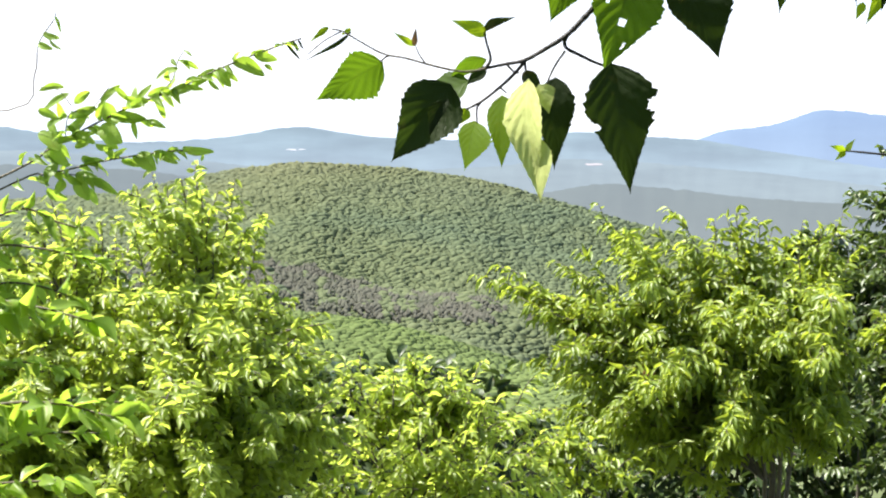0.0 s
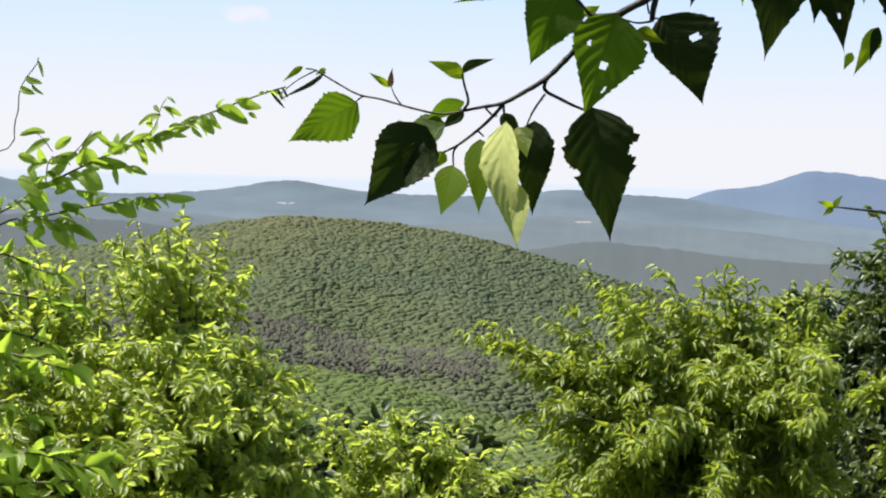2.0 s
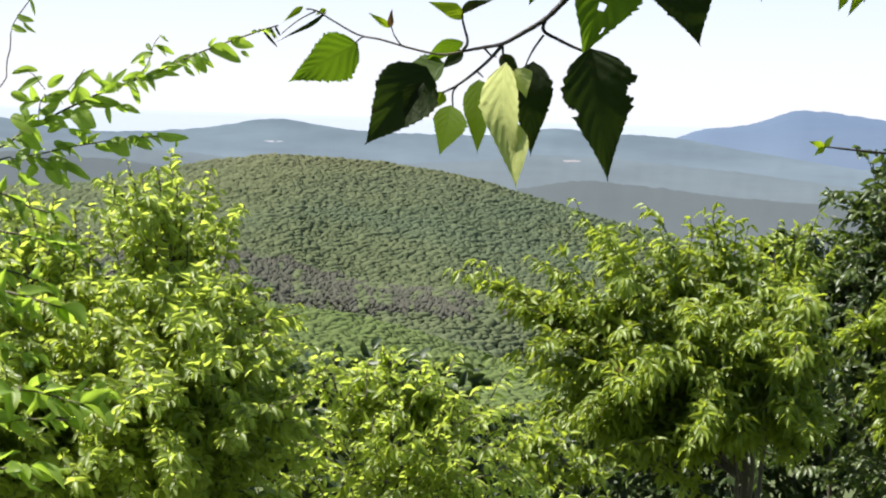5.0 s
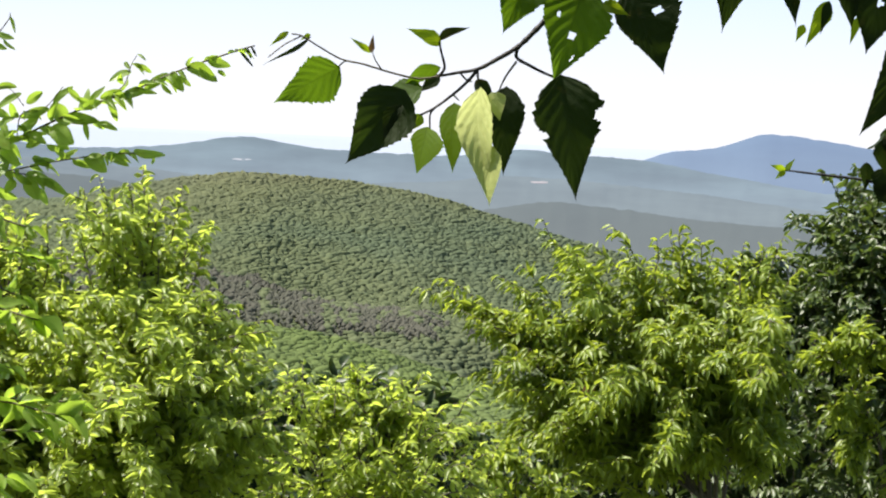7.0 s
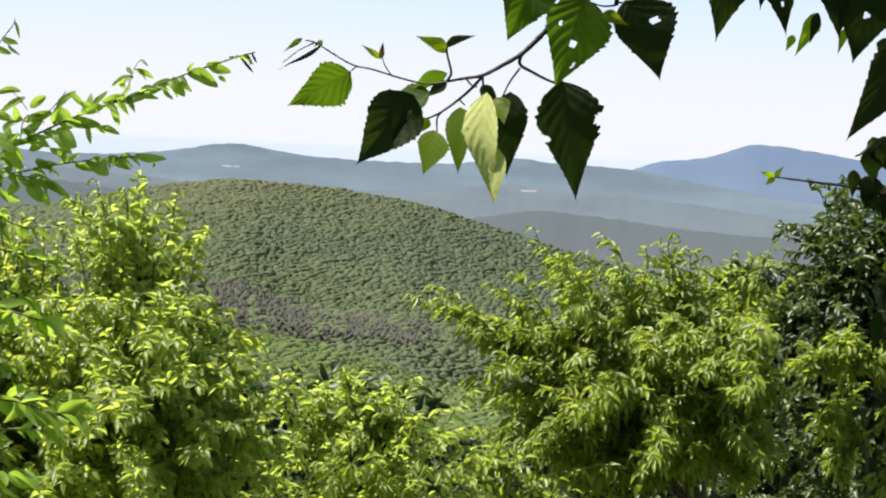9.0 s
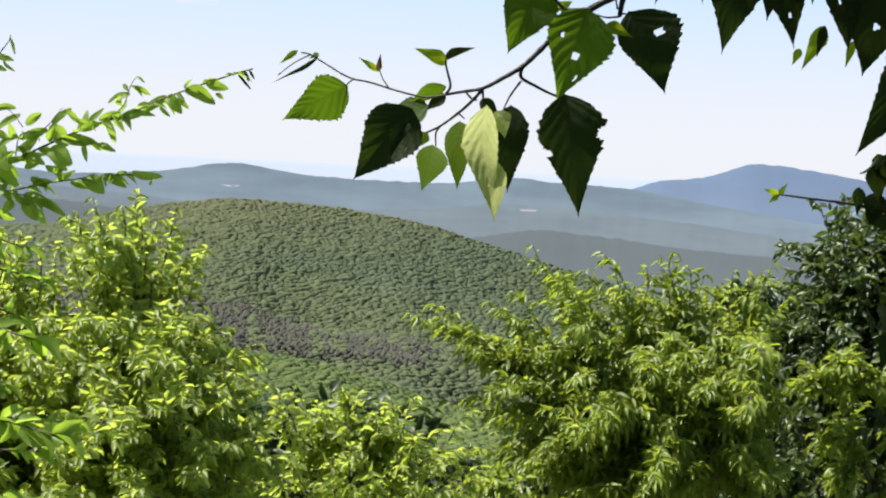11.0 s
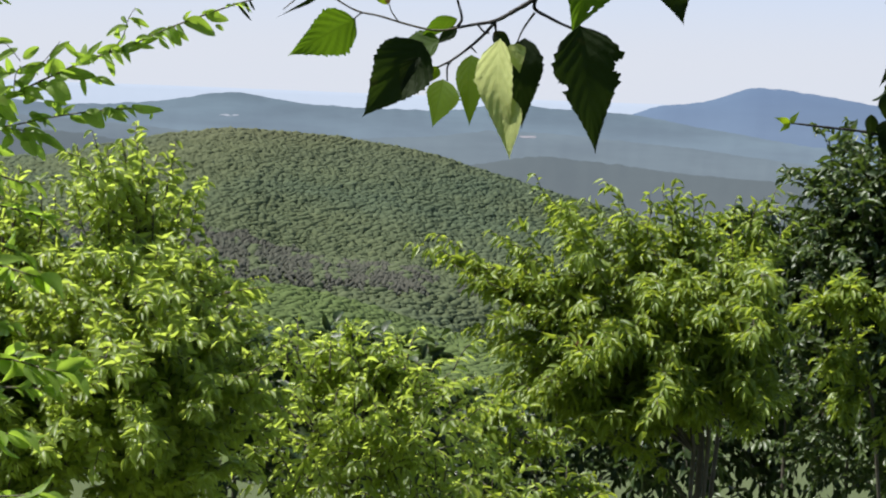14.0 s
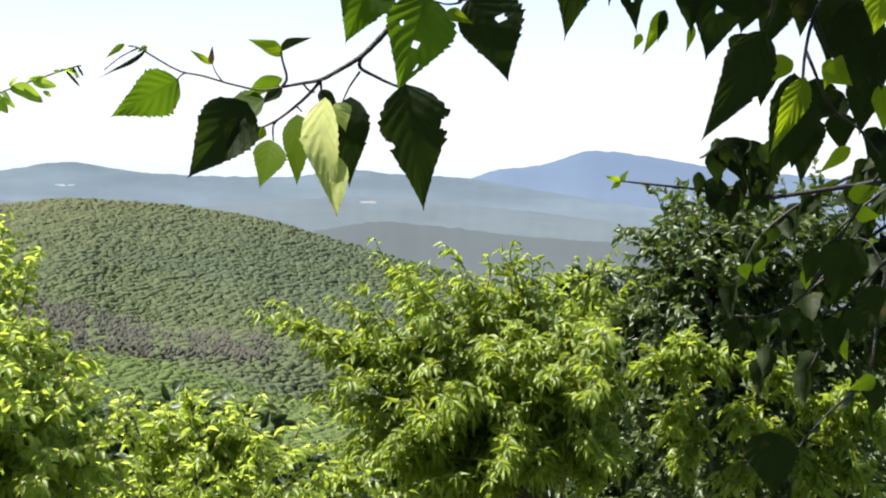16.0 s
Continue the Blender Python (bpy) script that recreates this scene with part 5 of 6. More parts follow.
birch_leaf(sapling, (-0.4168, 2.6000, 1.7354), (-0.3972, 2.6029, 1.7202), 0.0044, 0.0044, 142, M_BEECH, outline=oval, teeth=0, turn=-14, bow=-0.03, cup=0.5)
birch_leaf(sapling, (-0.4430, 2.6000, 1.7228), (-0.4275, 2.6063, 1.7067), 0.0036, 0.0036, 143, M_BEECH, outline=oval, teeth=0, turn=5, bow=0.05, cup=0.5)
birch_leaf(sapling, (-0.3551, 2.6000, 1.7466), (-0.3425, 2.6011, 1.7383), 0.0036, 0.0036, 144, M_BEECH, outline=oval, teeth=0, turn=-1, bow=-0.03, cup=0.5)
birch_leaf(sapling, (-0.5553, 2.6000, 1.6830), (-0.5307, 2.5957, 1.7149), 0.0053, 0.0053, 145, M_BEECH, outline=oval, teeth=0, turn=28, bow=-0.07, cup=0.5)
birch_leaf(sapling, (-0.5261, 2.6000, 1.6868), (-0.5155, 2.6188, 1.6607), 0.0053, 0.0053, 146, M_BEECH, outline=oval, teeth=0, turn=-11, bow=-0.07, cup=0.5)
birch_leaf(sapling, (-0.5520, 2.6000, 1.6654), (-0.5342, 2.6160, 1.6475), 0.0053, 0.0053, 147, M_BEECH, outline=oval, teeth=0, turn=-19, bow=0.04, cup=0.5)
birch_leaf(sapling, (-0.6215, 2.6000, 1.6183), (-0.5899, 2.5908, 1.6133), 0.0053, 0.0053, 148, M_BEECH, outline=oval, teeth=0, turn=-28, bow=0.06, cup=0.5)
birch_leaf(sapling, (-0.5858, 2.6000, 1.6134), (-0.6101, 2.6075, 1.6249), 0.0053, 0.0044, 149, M_BEECH, outline=oval, teeth=0, turn=24, bow=0.01, cup=0.5)
birch_leaf(sapling, (-0.6370, 2.6000, 1.5510), (-0.6207, 2.6099, 1.5245), 0.0062, 0.0062, 150, M_BEECH, outline=oval, teeth=0, turn=14, bow=-0.05, cup=0.5)
birch_leaf(sapling, (-0.6673, 2.6000, 1.6609), (-0.6762, 2.5801, 1.6841), 0.0062, 0.0062, 151, M_BEECH, outline=oval, teeth=0, turn=-15, bow=-0.08, cup=0.5)
birch_leaf(sapling, (-0.6547, 2.6000, 1.6836), (-0.6341, 2.6151, 1.7026), 0.0071, 0.0062, 152, M_BEECH, outline=oval, teeth=0, turn=-21, bow=-0.02, cup=0.5)
birch_leaf(sapling, (-0.5987, 2.6000, 1.6014), (-0.5748, 2.6108, 1.6137), 0.0044, 0.0044, 153, M_BEECH, outline=oval, teeth=0, turn=13, bow=0.06, cup=0.5)
birch_leaf(sapling, (-0.3207, 2.6000, 1.7781), (-0.2994, 2.6000, 1.7550), 0.0023, 0.0023, 154, teeth=0, outline=oval)
birch_leaf(sapling, (-0.3102, 2.6000, 1.7838), (-0.3034, 2.6000, 1.7672), 0.0020, 0.0020, 155, teeth=0, outline=oval)
birch_leaf(sapling, (-0.3032, 2.6000, 1.7859), (-0.2947, 2.6000, 1.7711), 0.0020, 0.0020, 156, teeth=0, outline=oval)
for low_points in (((-0.85, 2.55, 1.47), (-0.78, 2.55, 1.50), (-0.72, 2.55, 1.52), (-0.67, 2.55, 1.50), (-0.63, 2.55, 1.49)), ((-0.85, 2.55, 1.42), (-0.77, 2.55, 1.46), (-0.71, 2.55, 1.46), (-0.65, 2.55, 1.45), (-0.61, 2.55, 1.44)), ((-0.85, 2.55, 1.35), (-0.77, 2.55, 1.40), (-0.70, 2.55, 1.40), (-0.64, 2.55, 1.38)), ((-0.85, 2.55, 1.30), (-0.77, 2.55, 1.34), (-0.71, 2.55, 1.35), (-0.67, 2.55, 1.34)), ((-0.85, 2.55, 1.24), (-0.77, 2.55, 1.27), (-0.72, 2.55, 1.28), (-0.66, 2.55, 1.27)), ((-0.85, 2.55, 1.16), (-0.75, 2.55, 1.20), (-0.68, 2.55, 1.22), (-0.61, 2.55, 1.22), (-0.55, 2.55, 1.22)), ((-0.85, 2.55, 1.12), (-0.74, 2.55, 1.16), (-0.67, 2.55, 1.17), (-0.60, 2.55, 1.17))):
    spray(sapling, [(-1.66, 2.68, low_points[0][2] - 0.25), *low_points], sl, srng, 0.044, 0.0175, 0.0095, M_GREENTWIG, 0.003, spread=0.6, front=0.6, start=0.4)
for way_points in (((-0.758, 2.600, 1.573), (-0.688, 2.600, 1.616), (-0.618, 2.600, 1.654), (-0.557, 2.600, 1.683), (-0.496, 2.600, 1.707), (-0.443, 2.600, 1.732), (-0.400, 2.600, 1.751), (-0.356, 2.600, 1.768), (-0.321, 2.600, 1.781)), ((-0.757, 2.600, 1.555), (-0.704, 2.600, 1.571), (-0.660, 2.600, 1.581), (-0.616, 2.600, 1.592), (-0.581, 2.600, 1.599), (-0.546, 2.600, 1.605), (-0.497, 2.600, 1.611)), ((-0.704, 2.600, 1.575), (-0.660, 2.600, 1.572), (-0.620, 2.600, 1.565)), ((-0.522, 2.600, 1.698), (-0.501, 2.600, 1.721), (-0.491, 2.600, 1.752)), ((-0.670, 2.600, 1.621), (-0.663, 2.600, 1.666), (-0.628, 2.600, 1.676))):
    drooping_leaves(bend(way_points, 5), sl, srng, 0.034, 0.0125, 0.013, 0.35, 0.05, 0.4)
sl.finish(sapling, M_BEECH, 290, seed=73)


# ---------------------------------------------------------------- the birch over the lookout
birch = thing("birch_tree", (1.25, 0.9, ground_at(1.25, 0.9)), "birch with dark twigs hanging toothed leaves over the lookout", "tree")
tv0, tf0 = tube(bend(stem_from(1.25, 0.9, (1.24, 0.92, 0.8), (1.2, 0.98, 1.8), (1.1, 1.05, 3.0), (1.0, 1.1, 4.2)), 6), 0.07, 0.03, 12, knots=0.03)
link_mesh("trunk", tv0, tf0, M_BARK, birch)
tv0, tf0 = tube(bend([(1.18, 1.0, 2.05), (0.7, 1.12, 2.12), (0.36, 1.11, 1.94), (0.1683, 1.0500, 1.8133), (0.1414, 1.0500, 1.7897), (0.1297, 1.0500, 1.7771), (0.1129, 1.0500, 1.7626), (0.0908, 1.0500, 1.7495), (0.0739, 1.0500, 1.7367), (0.0605, 1.0500, 1.7223), (0.0498, 1.0500, 1.7114), (0.0368, 1.0500, 1.7029), (0.0249, 1.0500, 1.6962), (0.0128, 1.0500, 1.6936), (0.0017, 1.0500, 1.6911)], 5), 0.0036, 0.0008, 8, knots=0.10)
link_mesh("branch", tv0, tf0, M_TWIG, birch)
stalk(birch, (0.0024, 1.0500, 1.6911), (-0.0114, 1.0500, 1.6889), (-0.0290, 1.0500, 1.6920), (-0.0466, 1.0500, 1.6966), (-0.0606, 1.0500, 1.6992), (-0.0749, 1.0500, 1.7066), (-0.0855, 1.0500, 1.7125), (-0.0918, 1.0500, 1.7136), r=0.0006, name="twig", material=M_GREENTWIG)
stalk(birch, (0.0249, 1.0500, 1.6955), (0.0183, 1.0500, 1.6876), (0.0099, 1.0500, 1.6796), (-0.0010, 1.0500, 1.6711), (-0.0099, 1.0500, 1.6663), r=0.0009, name="twig")
stalk(birch, (-0.0010, 1.0500, 1.6711), (-0.0036, 1.0500, 1.6665), (-0.0033, 1.0500, 1.6581), r=0.0006)
stalk(birch, (0.0249, 1.0500, 1.6955), (0.0255, 1.0500, 1.6903), (0.0263, 1.0500, 1.6872), r=0.0007)
stalk(birch, (0.0105, 1.0500, 1.6796), (0.0142, 1.0500, 1.6762), r=0.0005)
stalk(birch, (0.0135, 1.0500, 1.6943), (0.0182, 1.0500, 1.6893), (0.0217, 1.0500, 1.6884), r=0.0006)
stalk(birch, (0.0017, 1.0500, 1.6915), (0.0043, 1.0500, 1.6968), (0.0018, 1.0500, 1.7061), (0.0002, 1.0500, 1.7126), r=0.0008)
stalk(birch, (-0.0343, 1.0500, 1.6929), (-0.0390, 1.0500, 1.6993), (-0.0414, 1.0500, 1.7055), r=0.0004, material=M_GREENTWIG)
stalk(birch, (-0.0536, 1.0500, 1.6977), (-0.0578, 1.0500, 1.6979), (-0.0622, 1.0500, 1.6942), r=0.0005, material=M_GREENTWIG)
stalk(birch, (-0.0855, 1.0500, 1.7125), (-0.0958, 1.0500, 1.7069), (-0.1059, 1.0500, 1.6985), r=0.0004, material=M_GREENTWIG)
stalk(birch, (0.0498, 1.0500, 1.7114), (0.0490, 1.0500, 1.7044), (0.0579, 1.0500, 1.6995), (0.0668, 1.0500, 1.6954), (0.0774, 1.0500, 1.6916), r=0.0010)
stalk(birch, (0.0491, 1.0500, 1.7020), (0.0425, 1.0500, 1.6920), (0.0377, 1.0500, 1.6806), r=0.0006, material=M_GREENTWIG)
stalk(birch, (0.1129, 1.0500, 1.7626), (0.1108, 1.0500, 1.7538), (0.1098, 1.0500, 1.7457), r=0.0018)
stalk(birch, (0.1098, 1.0500, 1.7457), (0.1014, 1.0500, 1.7447), (0.0926, 1.0500, 1.7468), r=0.0006)
stalk(birch, (0.1098, 1.0500, 1.7457), (0.1118, 1.0500, 1.7476), (0.1160, 1.0500, 1.7470), r=0.0006)
stalk(birch, (0.1082, 1.0500, 1.7502), (0.1060, 1.0500, 1.7606), (0.1037, 1.0500, 1.7744), r=0.0005)
stalk(birch, (0.0908, 1.0500, 1.7495), (0.0769, 1.0500, 1.7483), (0.0733, 1.0500, 1.7496), (0.0661, 1.0500, 1.7573), (0.0596, 1.0500, 1.7629), r=0.0011, name="twig")
stalk(birch, (0.0596, 1.0500, 1.7629), (0.0586, 1.0500, 1.7684), (0.0625, 1.0500, 1.7762), r=0.0010)
birch_leaf(birch, (-0.0629, 1.0830, 1.6955), (-0.1052, 1.0830, 1.6709), 0.0137, 0.0162, 1, M_HALFLITLEAF, cup=0.15, teeth=1.5, turn=20)
birch_leaf(birch, (-0.0955, 1.0700, 1.7161), (-0.1079, 1.0700, 1.7061), 0.0021, 0.0018, 2, M_LITLEAF, teeth=0.4)
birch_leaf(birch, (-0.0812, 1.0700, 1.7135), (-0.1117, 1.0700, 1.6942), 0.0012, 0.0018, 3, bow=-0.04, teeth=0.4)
birch_leaf(birch, (-0.0816, 1.0700, 1.7149), (-0.0885, 1.0700, 1.7107), 0.0018, 0.0014, 4, M_LITLEAF, teeth=0.4)
birch_leaf(birch, (-0.0422, 1.0600, 1.7045), (-0.0559, 1.0600, 1.7132), 0.0021, 0.0021, 5, M_LITLEAF, teeth=0.4)
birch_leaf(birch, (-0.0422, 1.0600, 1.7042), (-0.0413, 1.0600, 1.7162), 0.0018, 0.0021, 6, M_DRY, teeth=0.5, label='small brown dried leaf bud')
birch_leaf(birch, (0.0017, 1.0500, 1.7106), (-0.0203, 1.0500, 1.7199), 0.0045, 0.0049, 7, M_LITLEAF, bow=0.05)
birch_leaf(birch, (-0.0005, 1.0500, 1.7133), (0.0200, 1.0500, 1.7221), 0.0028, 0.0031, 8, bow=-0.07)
birch_leaf(birch, (-0.0090, 1.0600, 1.6840), (-0.0437, 1.0600, 1.6693), 0.0120, 0.0078, 9, M_HALFLITLEAF, turn=-25, bow=-0.05)
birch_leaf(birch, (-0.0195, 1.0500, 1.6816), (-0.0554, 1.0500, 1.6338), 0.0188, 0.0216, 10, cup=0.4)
birch_leaf(birch, (0.0018, 1.0650, 1.6973), (-0.0251, 1.0650, 1.6786), 0.0050, 0.0046, 11, M_HALFLITLEAF, turn=30, bow=0.08)
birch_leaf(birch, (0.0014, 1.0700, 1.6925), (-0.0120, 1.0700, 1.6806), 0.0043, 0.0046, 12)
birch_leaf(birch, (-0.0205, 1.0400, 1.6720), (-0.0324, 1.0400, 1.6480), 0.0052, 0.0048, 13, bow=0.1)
birch_leaf(birch, (-0.0097, 1.0700, 1.6672), (-0.0157, 1.0700, 1.6563), 0.0043, 0.0046, 14, M_LITLEAF)
birch_leaf(birch, (-0.0055, 1.1000, 1.6597), (-0.0116, 1.1000, 1.6279), 0.0088, 0.0136, 15, M_LITLEAF, turn=-40)
birch_leaf(birch, (0.0116, 1.0800, 1.6757), (0.0120, 1.0800, 1.6300), 0.0086, 0.0119, 16, M_LITLEAF, bow=0.03, turn=-40)
birch_leaf(birch, (0.0262, 0.9950, 1.6835), (0.0342, 0.9950, 1.6132), 0.0132, 0.0079, 17, M_SUNLEAF, bow=0.045, droop=0.18, label='birch leaf in a pale yellow-green that stands in for sunlight', cup=0.35, turn=-42)
birch_leaf(birch, (0.0323, 0.9900, 1.6803), (0.0382, 0.9900, 1.6635), 0.0049, 0.0072, 18, M_SUNLEAF, turn=-30)
birch_leaf(birch, (0.0294, 0.9880, 1.6517), (0.0339, 0.9880, 1.6129), 0.0049, 0.0072, 19, M_SUNLEAF, bow=-0.05, turn=-50)
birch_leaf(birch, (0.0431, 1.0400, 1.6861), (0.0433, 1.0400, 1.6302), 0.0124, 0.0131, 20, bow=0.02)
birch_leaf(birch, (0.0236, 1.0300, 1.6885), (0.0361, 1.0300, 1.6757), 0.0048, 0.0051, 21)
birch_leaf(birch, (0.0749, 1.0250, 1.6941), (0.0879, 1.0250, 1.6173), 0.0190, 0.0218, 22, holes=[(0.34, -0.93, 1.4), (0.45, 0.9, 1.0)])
birch_leaf(birch, (0.0883, 1.0400, 1.7492), (0.0714, 1.0400, 1.6886), 0.0193, 0.0235, 23, M_HALFLITLEAF, holes=[(0.5, -0.1, 1.0), (0.33, 0.5, 0.8), (0.72, -0.6, 0.8)])
birch_leaf(birch, (0.0992, 1.0300, 1.7385), (0.1162, 1.0300, 1.7313), 0.0041, 0.0044, 24, M_LITLEAF)
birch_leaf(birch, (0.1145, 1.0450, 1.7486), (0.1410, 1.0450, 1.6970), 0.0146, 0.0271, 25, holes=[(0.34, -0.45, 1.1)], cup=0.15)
birch_leaf(birch, (0.0589, 1.0600, 1.7647), (0.0399, 1.0600, 1.7193), 0.0183, 0.0187, 26, M_HALFLITLEAF)
birch_leaf(birch, (0.0635, 1.0600, 1.7733), (0.0421, 1.0600, 1.7626), 0.0053, 0.0042, 27, M_HALFLITLEAF, turn=30)
birch_leaf(birch, (0.0449, 1.0600, 1.7641), (-0.0075, 1.0600, 1.7547), 0.0039, 0.0053, 28, M_LITLEAF, bow=0.03)
birch_leaf(birch, (0.1206, 1.0400, 1.7849), (0.0615, 1.0400, 1.7791), 0.0111, 0.0111, 29, M_LITLEAF, bow=0.06, turn=15)
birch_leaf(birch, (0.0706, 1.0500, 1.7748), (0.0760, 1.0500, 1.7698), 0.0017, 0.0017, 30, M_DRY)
birch_leaf(birch, (0.0708, 1.0600, 1.7497), (0.0804, 1.0600, 1.7553), 0.0042, 0.0035, 31, M_LITLEAF)
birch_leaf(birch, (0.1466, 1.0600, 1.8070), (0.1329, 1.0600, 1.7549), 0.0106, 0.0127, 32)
birch_leaf(birch, (0.1649, 1.0800, 1.8177), (0.1667, 1.0800, 1.7588), 0.0151, 0.0144, 33, M_LITLEAF)
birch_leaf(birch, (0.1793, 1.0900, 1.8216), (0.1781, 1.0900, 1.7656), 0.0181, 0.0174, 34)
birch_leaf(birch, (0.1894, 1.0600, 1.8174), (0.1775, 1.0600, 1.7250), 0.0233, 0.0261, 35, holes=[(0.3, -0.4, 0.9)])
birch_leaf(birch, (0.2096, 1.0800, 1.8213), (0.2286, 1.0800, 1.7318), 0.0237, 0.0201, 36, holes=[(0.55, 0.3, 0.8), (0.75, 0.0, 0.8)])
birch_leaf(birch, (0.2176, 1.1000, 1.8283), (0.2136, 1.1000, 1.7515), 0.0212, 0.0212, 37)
birch_leaf(birch, (0.2460, 1.1200, 1.7953), (0.2481, 1.1200, 1.7664), 0.0071, 0.0071, 38, M_LITLEAF)
birch_leaf(birch, (0.2993, 1.3000, 1.7706), (0.2830, 1.3000, 1.7343), 0.0065, 0.0078, 39, M_LITLEAF)
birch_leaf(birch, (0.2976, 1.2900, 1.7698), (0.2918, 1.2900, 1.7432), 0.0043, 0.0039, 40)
birch_leaf(birch, (0.2813, 1.3000, 1.7517), (0.2754, 1.3000, 1.7380), 0.0035, 0.0035, 41, M_LITLEAF)
birch_leaf(birch, (0.3229, 1.3000, 1.7594), (0.3173, 1.3000, 1.7370), 0.0035, 0.0035, 42, M_LITLEAF)
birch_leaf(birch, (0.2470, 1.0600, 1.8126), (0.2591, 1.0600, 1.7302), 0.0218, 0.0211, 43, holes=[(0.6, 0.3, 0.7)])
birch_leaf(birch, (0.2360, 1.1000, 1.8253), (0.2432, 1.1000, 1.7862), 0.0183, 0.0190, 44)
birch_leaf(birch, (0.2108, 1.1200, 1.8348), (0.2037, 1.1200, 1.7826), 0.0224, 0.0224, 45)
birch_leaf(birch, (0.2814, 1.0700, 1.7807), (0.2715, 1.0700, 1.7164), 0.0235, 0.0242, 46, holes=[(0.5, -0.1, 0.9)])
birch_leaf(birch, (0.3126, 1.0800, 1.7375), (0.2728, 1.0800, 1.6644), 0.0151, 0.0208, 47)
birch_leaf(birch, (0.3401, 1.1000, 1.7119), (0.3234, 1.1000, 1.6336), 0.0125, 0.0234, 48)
birch_leaf(birch, (0.3412, 1.0800, 1.7079), (0.3190, 1.0800, 1.6574), 0.0101, 0.0093, 49, M_LITLEAF)
birch_leaf(birch, (0.3452, 1.1200, 1.7215), (0.3292, 1.1200, 1.7059), 0.0105, 0.0052, 50, M_LITLEAF)
birch_leaf(birch, (0.3667, 1.1200, 1.7145), (0.3884, 1.1200, 1.7052), 0.0052, 0.0142, 51, M_LITLEAF)
birch_leaf(birch, (0.3754, 1.1300, 1.7242), (0.3714, 1.1300, 1.7021), 0.0060, 0.0068, 52, M_LITLEAF)
birch_leaf(birch, (0.3999, 1.1000, 1.7754), (0.3935, 1.1000, 1.7382), 0.0139, 0.0147, 53, M_LITLEAF)
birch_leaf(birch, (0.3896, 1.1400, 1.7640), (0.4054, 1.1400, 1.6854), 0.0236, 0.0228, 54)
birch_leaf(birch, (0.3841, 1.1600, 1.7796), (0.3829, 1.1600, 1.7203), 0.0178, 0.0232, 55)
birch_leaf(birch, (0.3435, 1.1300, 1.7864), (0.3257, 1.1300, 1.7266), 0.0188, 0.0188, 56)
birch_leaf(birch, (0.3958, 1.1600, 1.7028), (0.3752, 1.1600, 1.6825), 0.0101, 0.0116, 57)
birch_leaf(birch, (0.4098, 1.1800, 1.6648), (0.3858, 1.1800, 1.6452), 0.0059, 0.0051, 58, M_LITLEAF)
birch_leaf(birch, (0.4236, 1.1600, 1.7095), (0.4257, 1.1600, 1.6737), 0.0085, 0.0093, 59, M_LITLEAF)
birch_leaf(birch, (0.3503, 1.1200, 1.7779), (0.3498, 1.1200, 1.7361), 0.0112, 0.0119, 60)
birch_leaf(birch, (0.4358, 1.2000, 1.6808), (0.4303, 1.2000, 1.6559), 0.0096, 0.0104, 61)
birch_leaf(birch, (0.3629, 1.1600, 1.6822), (0.3599, 1.1600, 1.6484), 0.0155, 0.0174, 62)
birch_leaf(birch, (0.3153, 1.1200, 1.7729), (0.3086, 1.1200, 1.7379), 0.0149, 0.0149, 63)
birch_leaf(birch, (0.3357, 1.1500, 1.7301), (0.3330, 1.1500, 1.6902), 0.0130, 0.0115, 64)
birch_leaf(birch, (0.3809, 1.1800, 1.7134), (0.3861, 1.1800, 1.6845), 0.0142, 0.0142, 65)
birch_leaf(birch, (0.4144, 1.1500, 1.7442), (0.4199, 1.1500, 1.7042), 0.0177, 0.0153, 66)
birch_leaf(birch, (0.4056, 1.2000, 1.6904), (0.4109, 1.2000, 1.6608), 0.0120, 0.0120, 67)
birch_leaf(birch, (0.3700, 1.1700, 1.6926), (0.3698, 1.1700, 1.6357), 0.0133, 0.0156, 68)
birch_leaf(birch, (0.4184, 1.1800, 1.7184), (0.4158, 1.1800, 1.6730), 0.0158, 0.0158, 69)
birch_leaf(birch, (0.3184, 1.1400, 1.7405), (0.3113, 1.1400, 1.7133), 0.0114, 0.0099, 70)
birch_leaf(birch, (0.4436, 1.2000, 1.6789), (0.4426, 1.2000, 1.6367), 0.0160, 0.0120, 71)
birch_leaf(birch, (0.4447, 1.3000, 1.5933), (0.4378, 1.3000, 1.5503), 0.0131, 0.0122, 72)
birch_leaf(birch, (0.4401, 1.3400, 1.5844), (0.4340, 1.3400, 1.5540), 0.0090, 0.0099, 73)
birch_leaf(birch, (0.4740, 1.3000, 1.5576), (0.4807, 1.3000, 1.5273), 0.0096, 0.0105, 74)
birch_leaf(birch, (0.4160, 1.3200, 1.5392), (0.4095, 1.3200, 1.5079), 0.0089, 0.0097, 75)
birch_leaf(birch, (0.4358, 1.3500, 1.5274), (0.4426, 1.3500, 1.4983), 0.0082, 0.0077, 76)
birch_leaf(birch, (0.3990, 1.3400, 1.5280), (0.3962, 1.3400, 1.4990), 0.0081, 0.0076, 77)
birch_leaf(birch, (0.4422, 1.3000, 1.5323), (0.4472, 1.3000, 1.4960), 0.0109, 0.0105, 78)
birch_leaf(birch, (0.4670, 1.3300, 1.5367), (0.4776, 1.3300, 1.5066), 0.0089, 0.0089, 79)
birch_leaf(birch, (0.4816, 1.3000, 1.4781), (0.4779, 1.3000, 1.4497), 0.0078, 0.0096, 80)
birch_leaf(birch, (0.3811, 1.3600, 1.5259), (0.3775, 1.3600, 1.4880), 0.0069, 0.0064, 81)
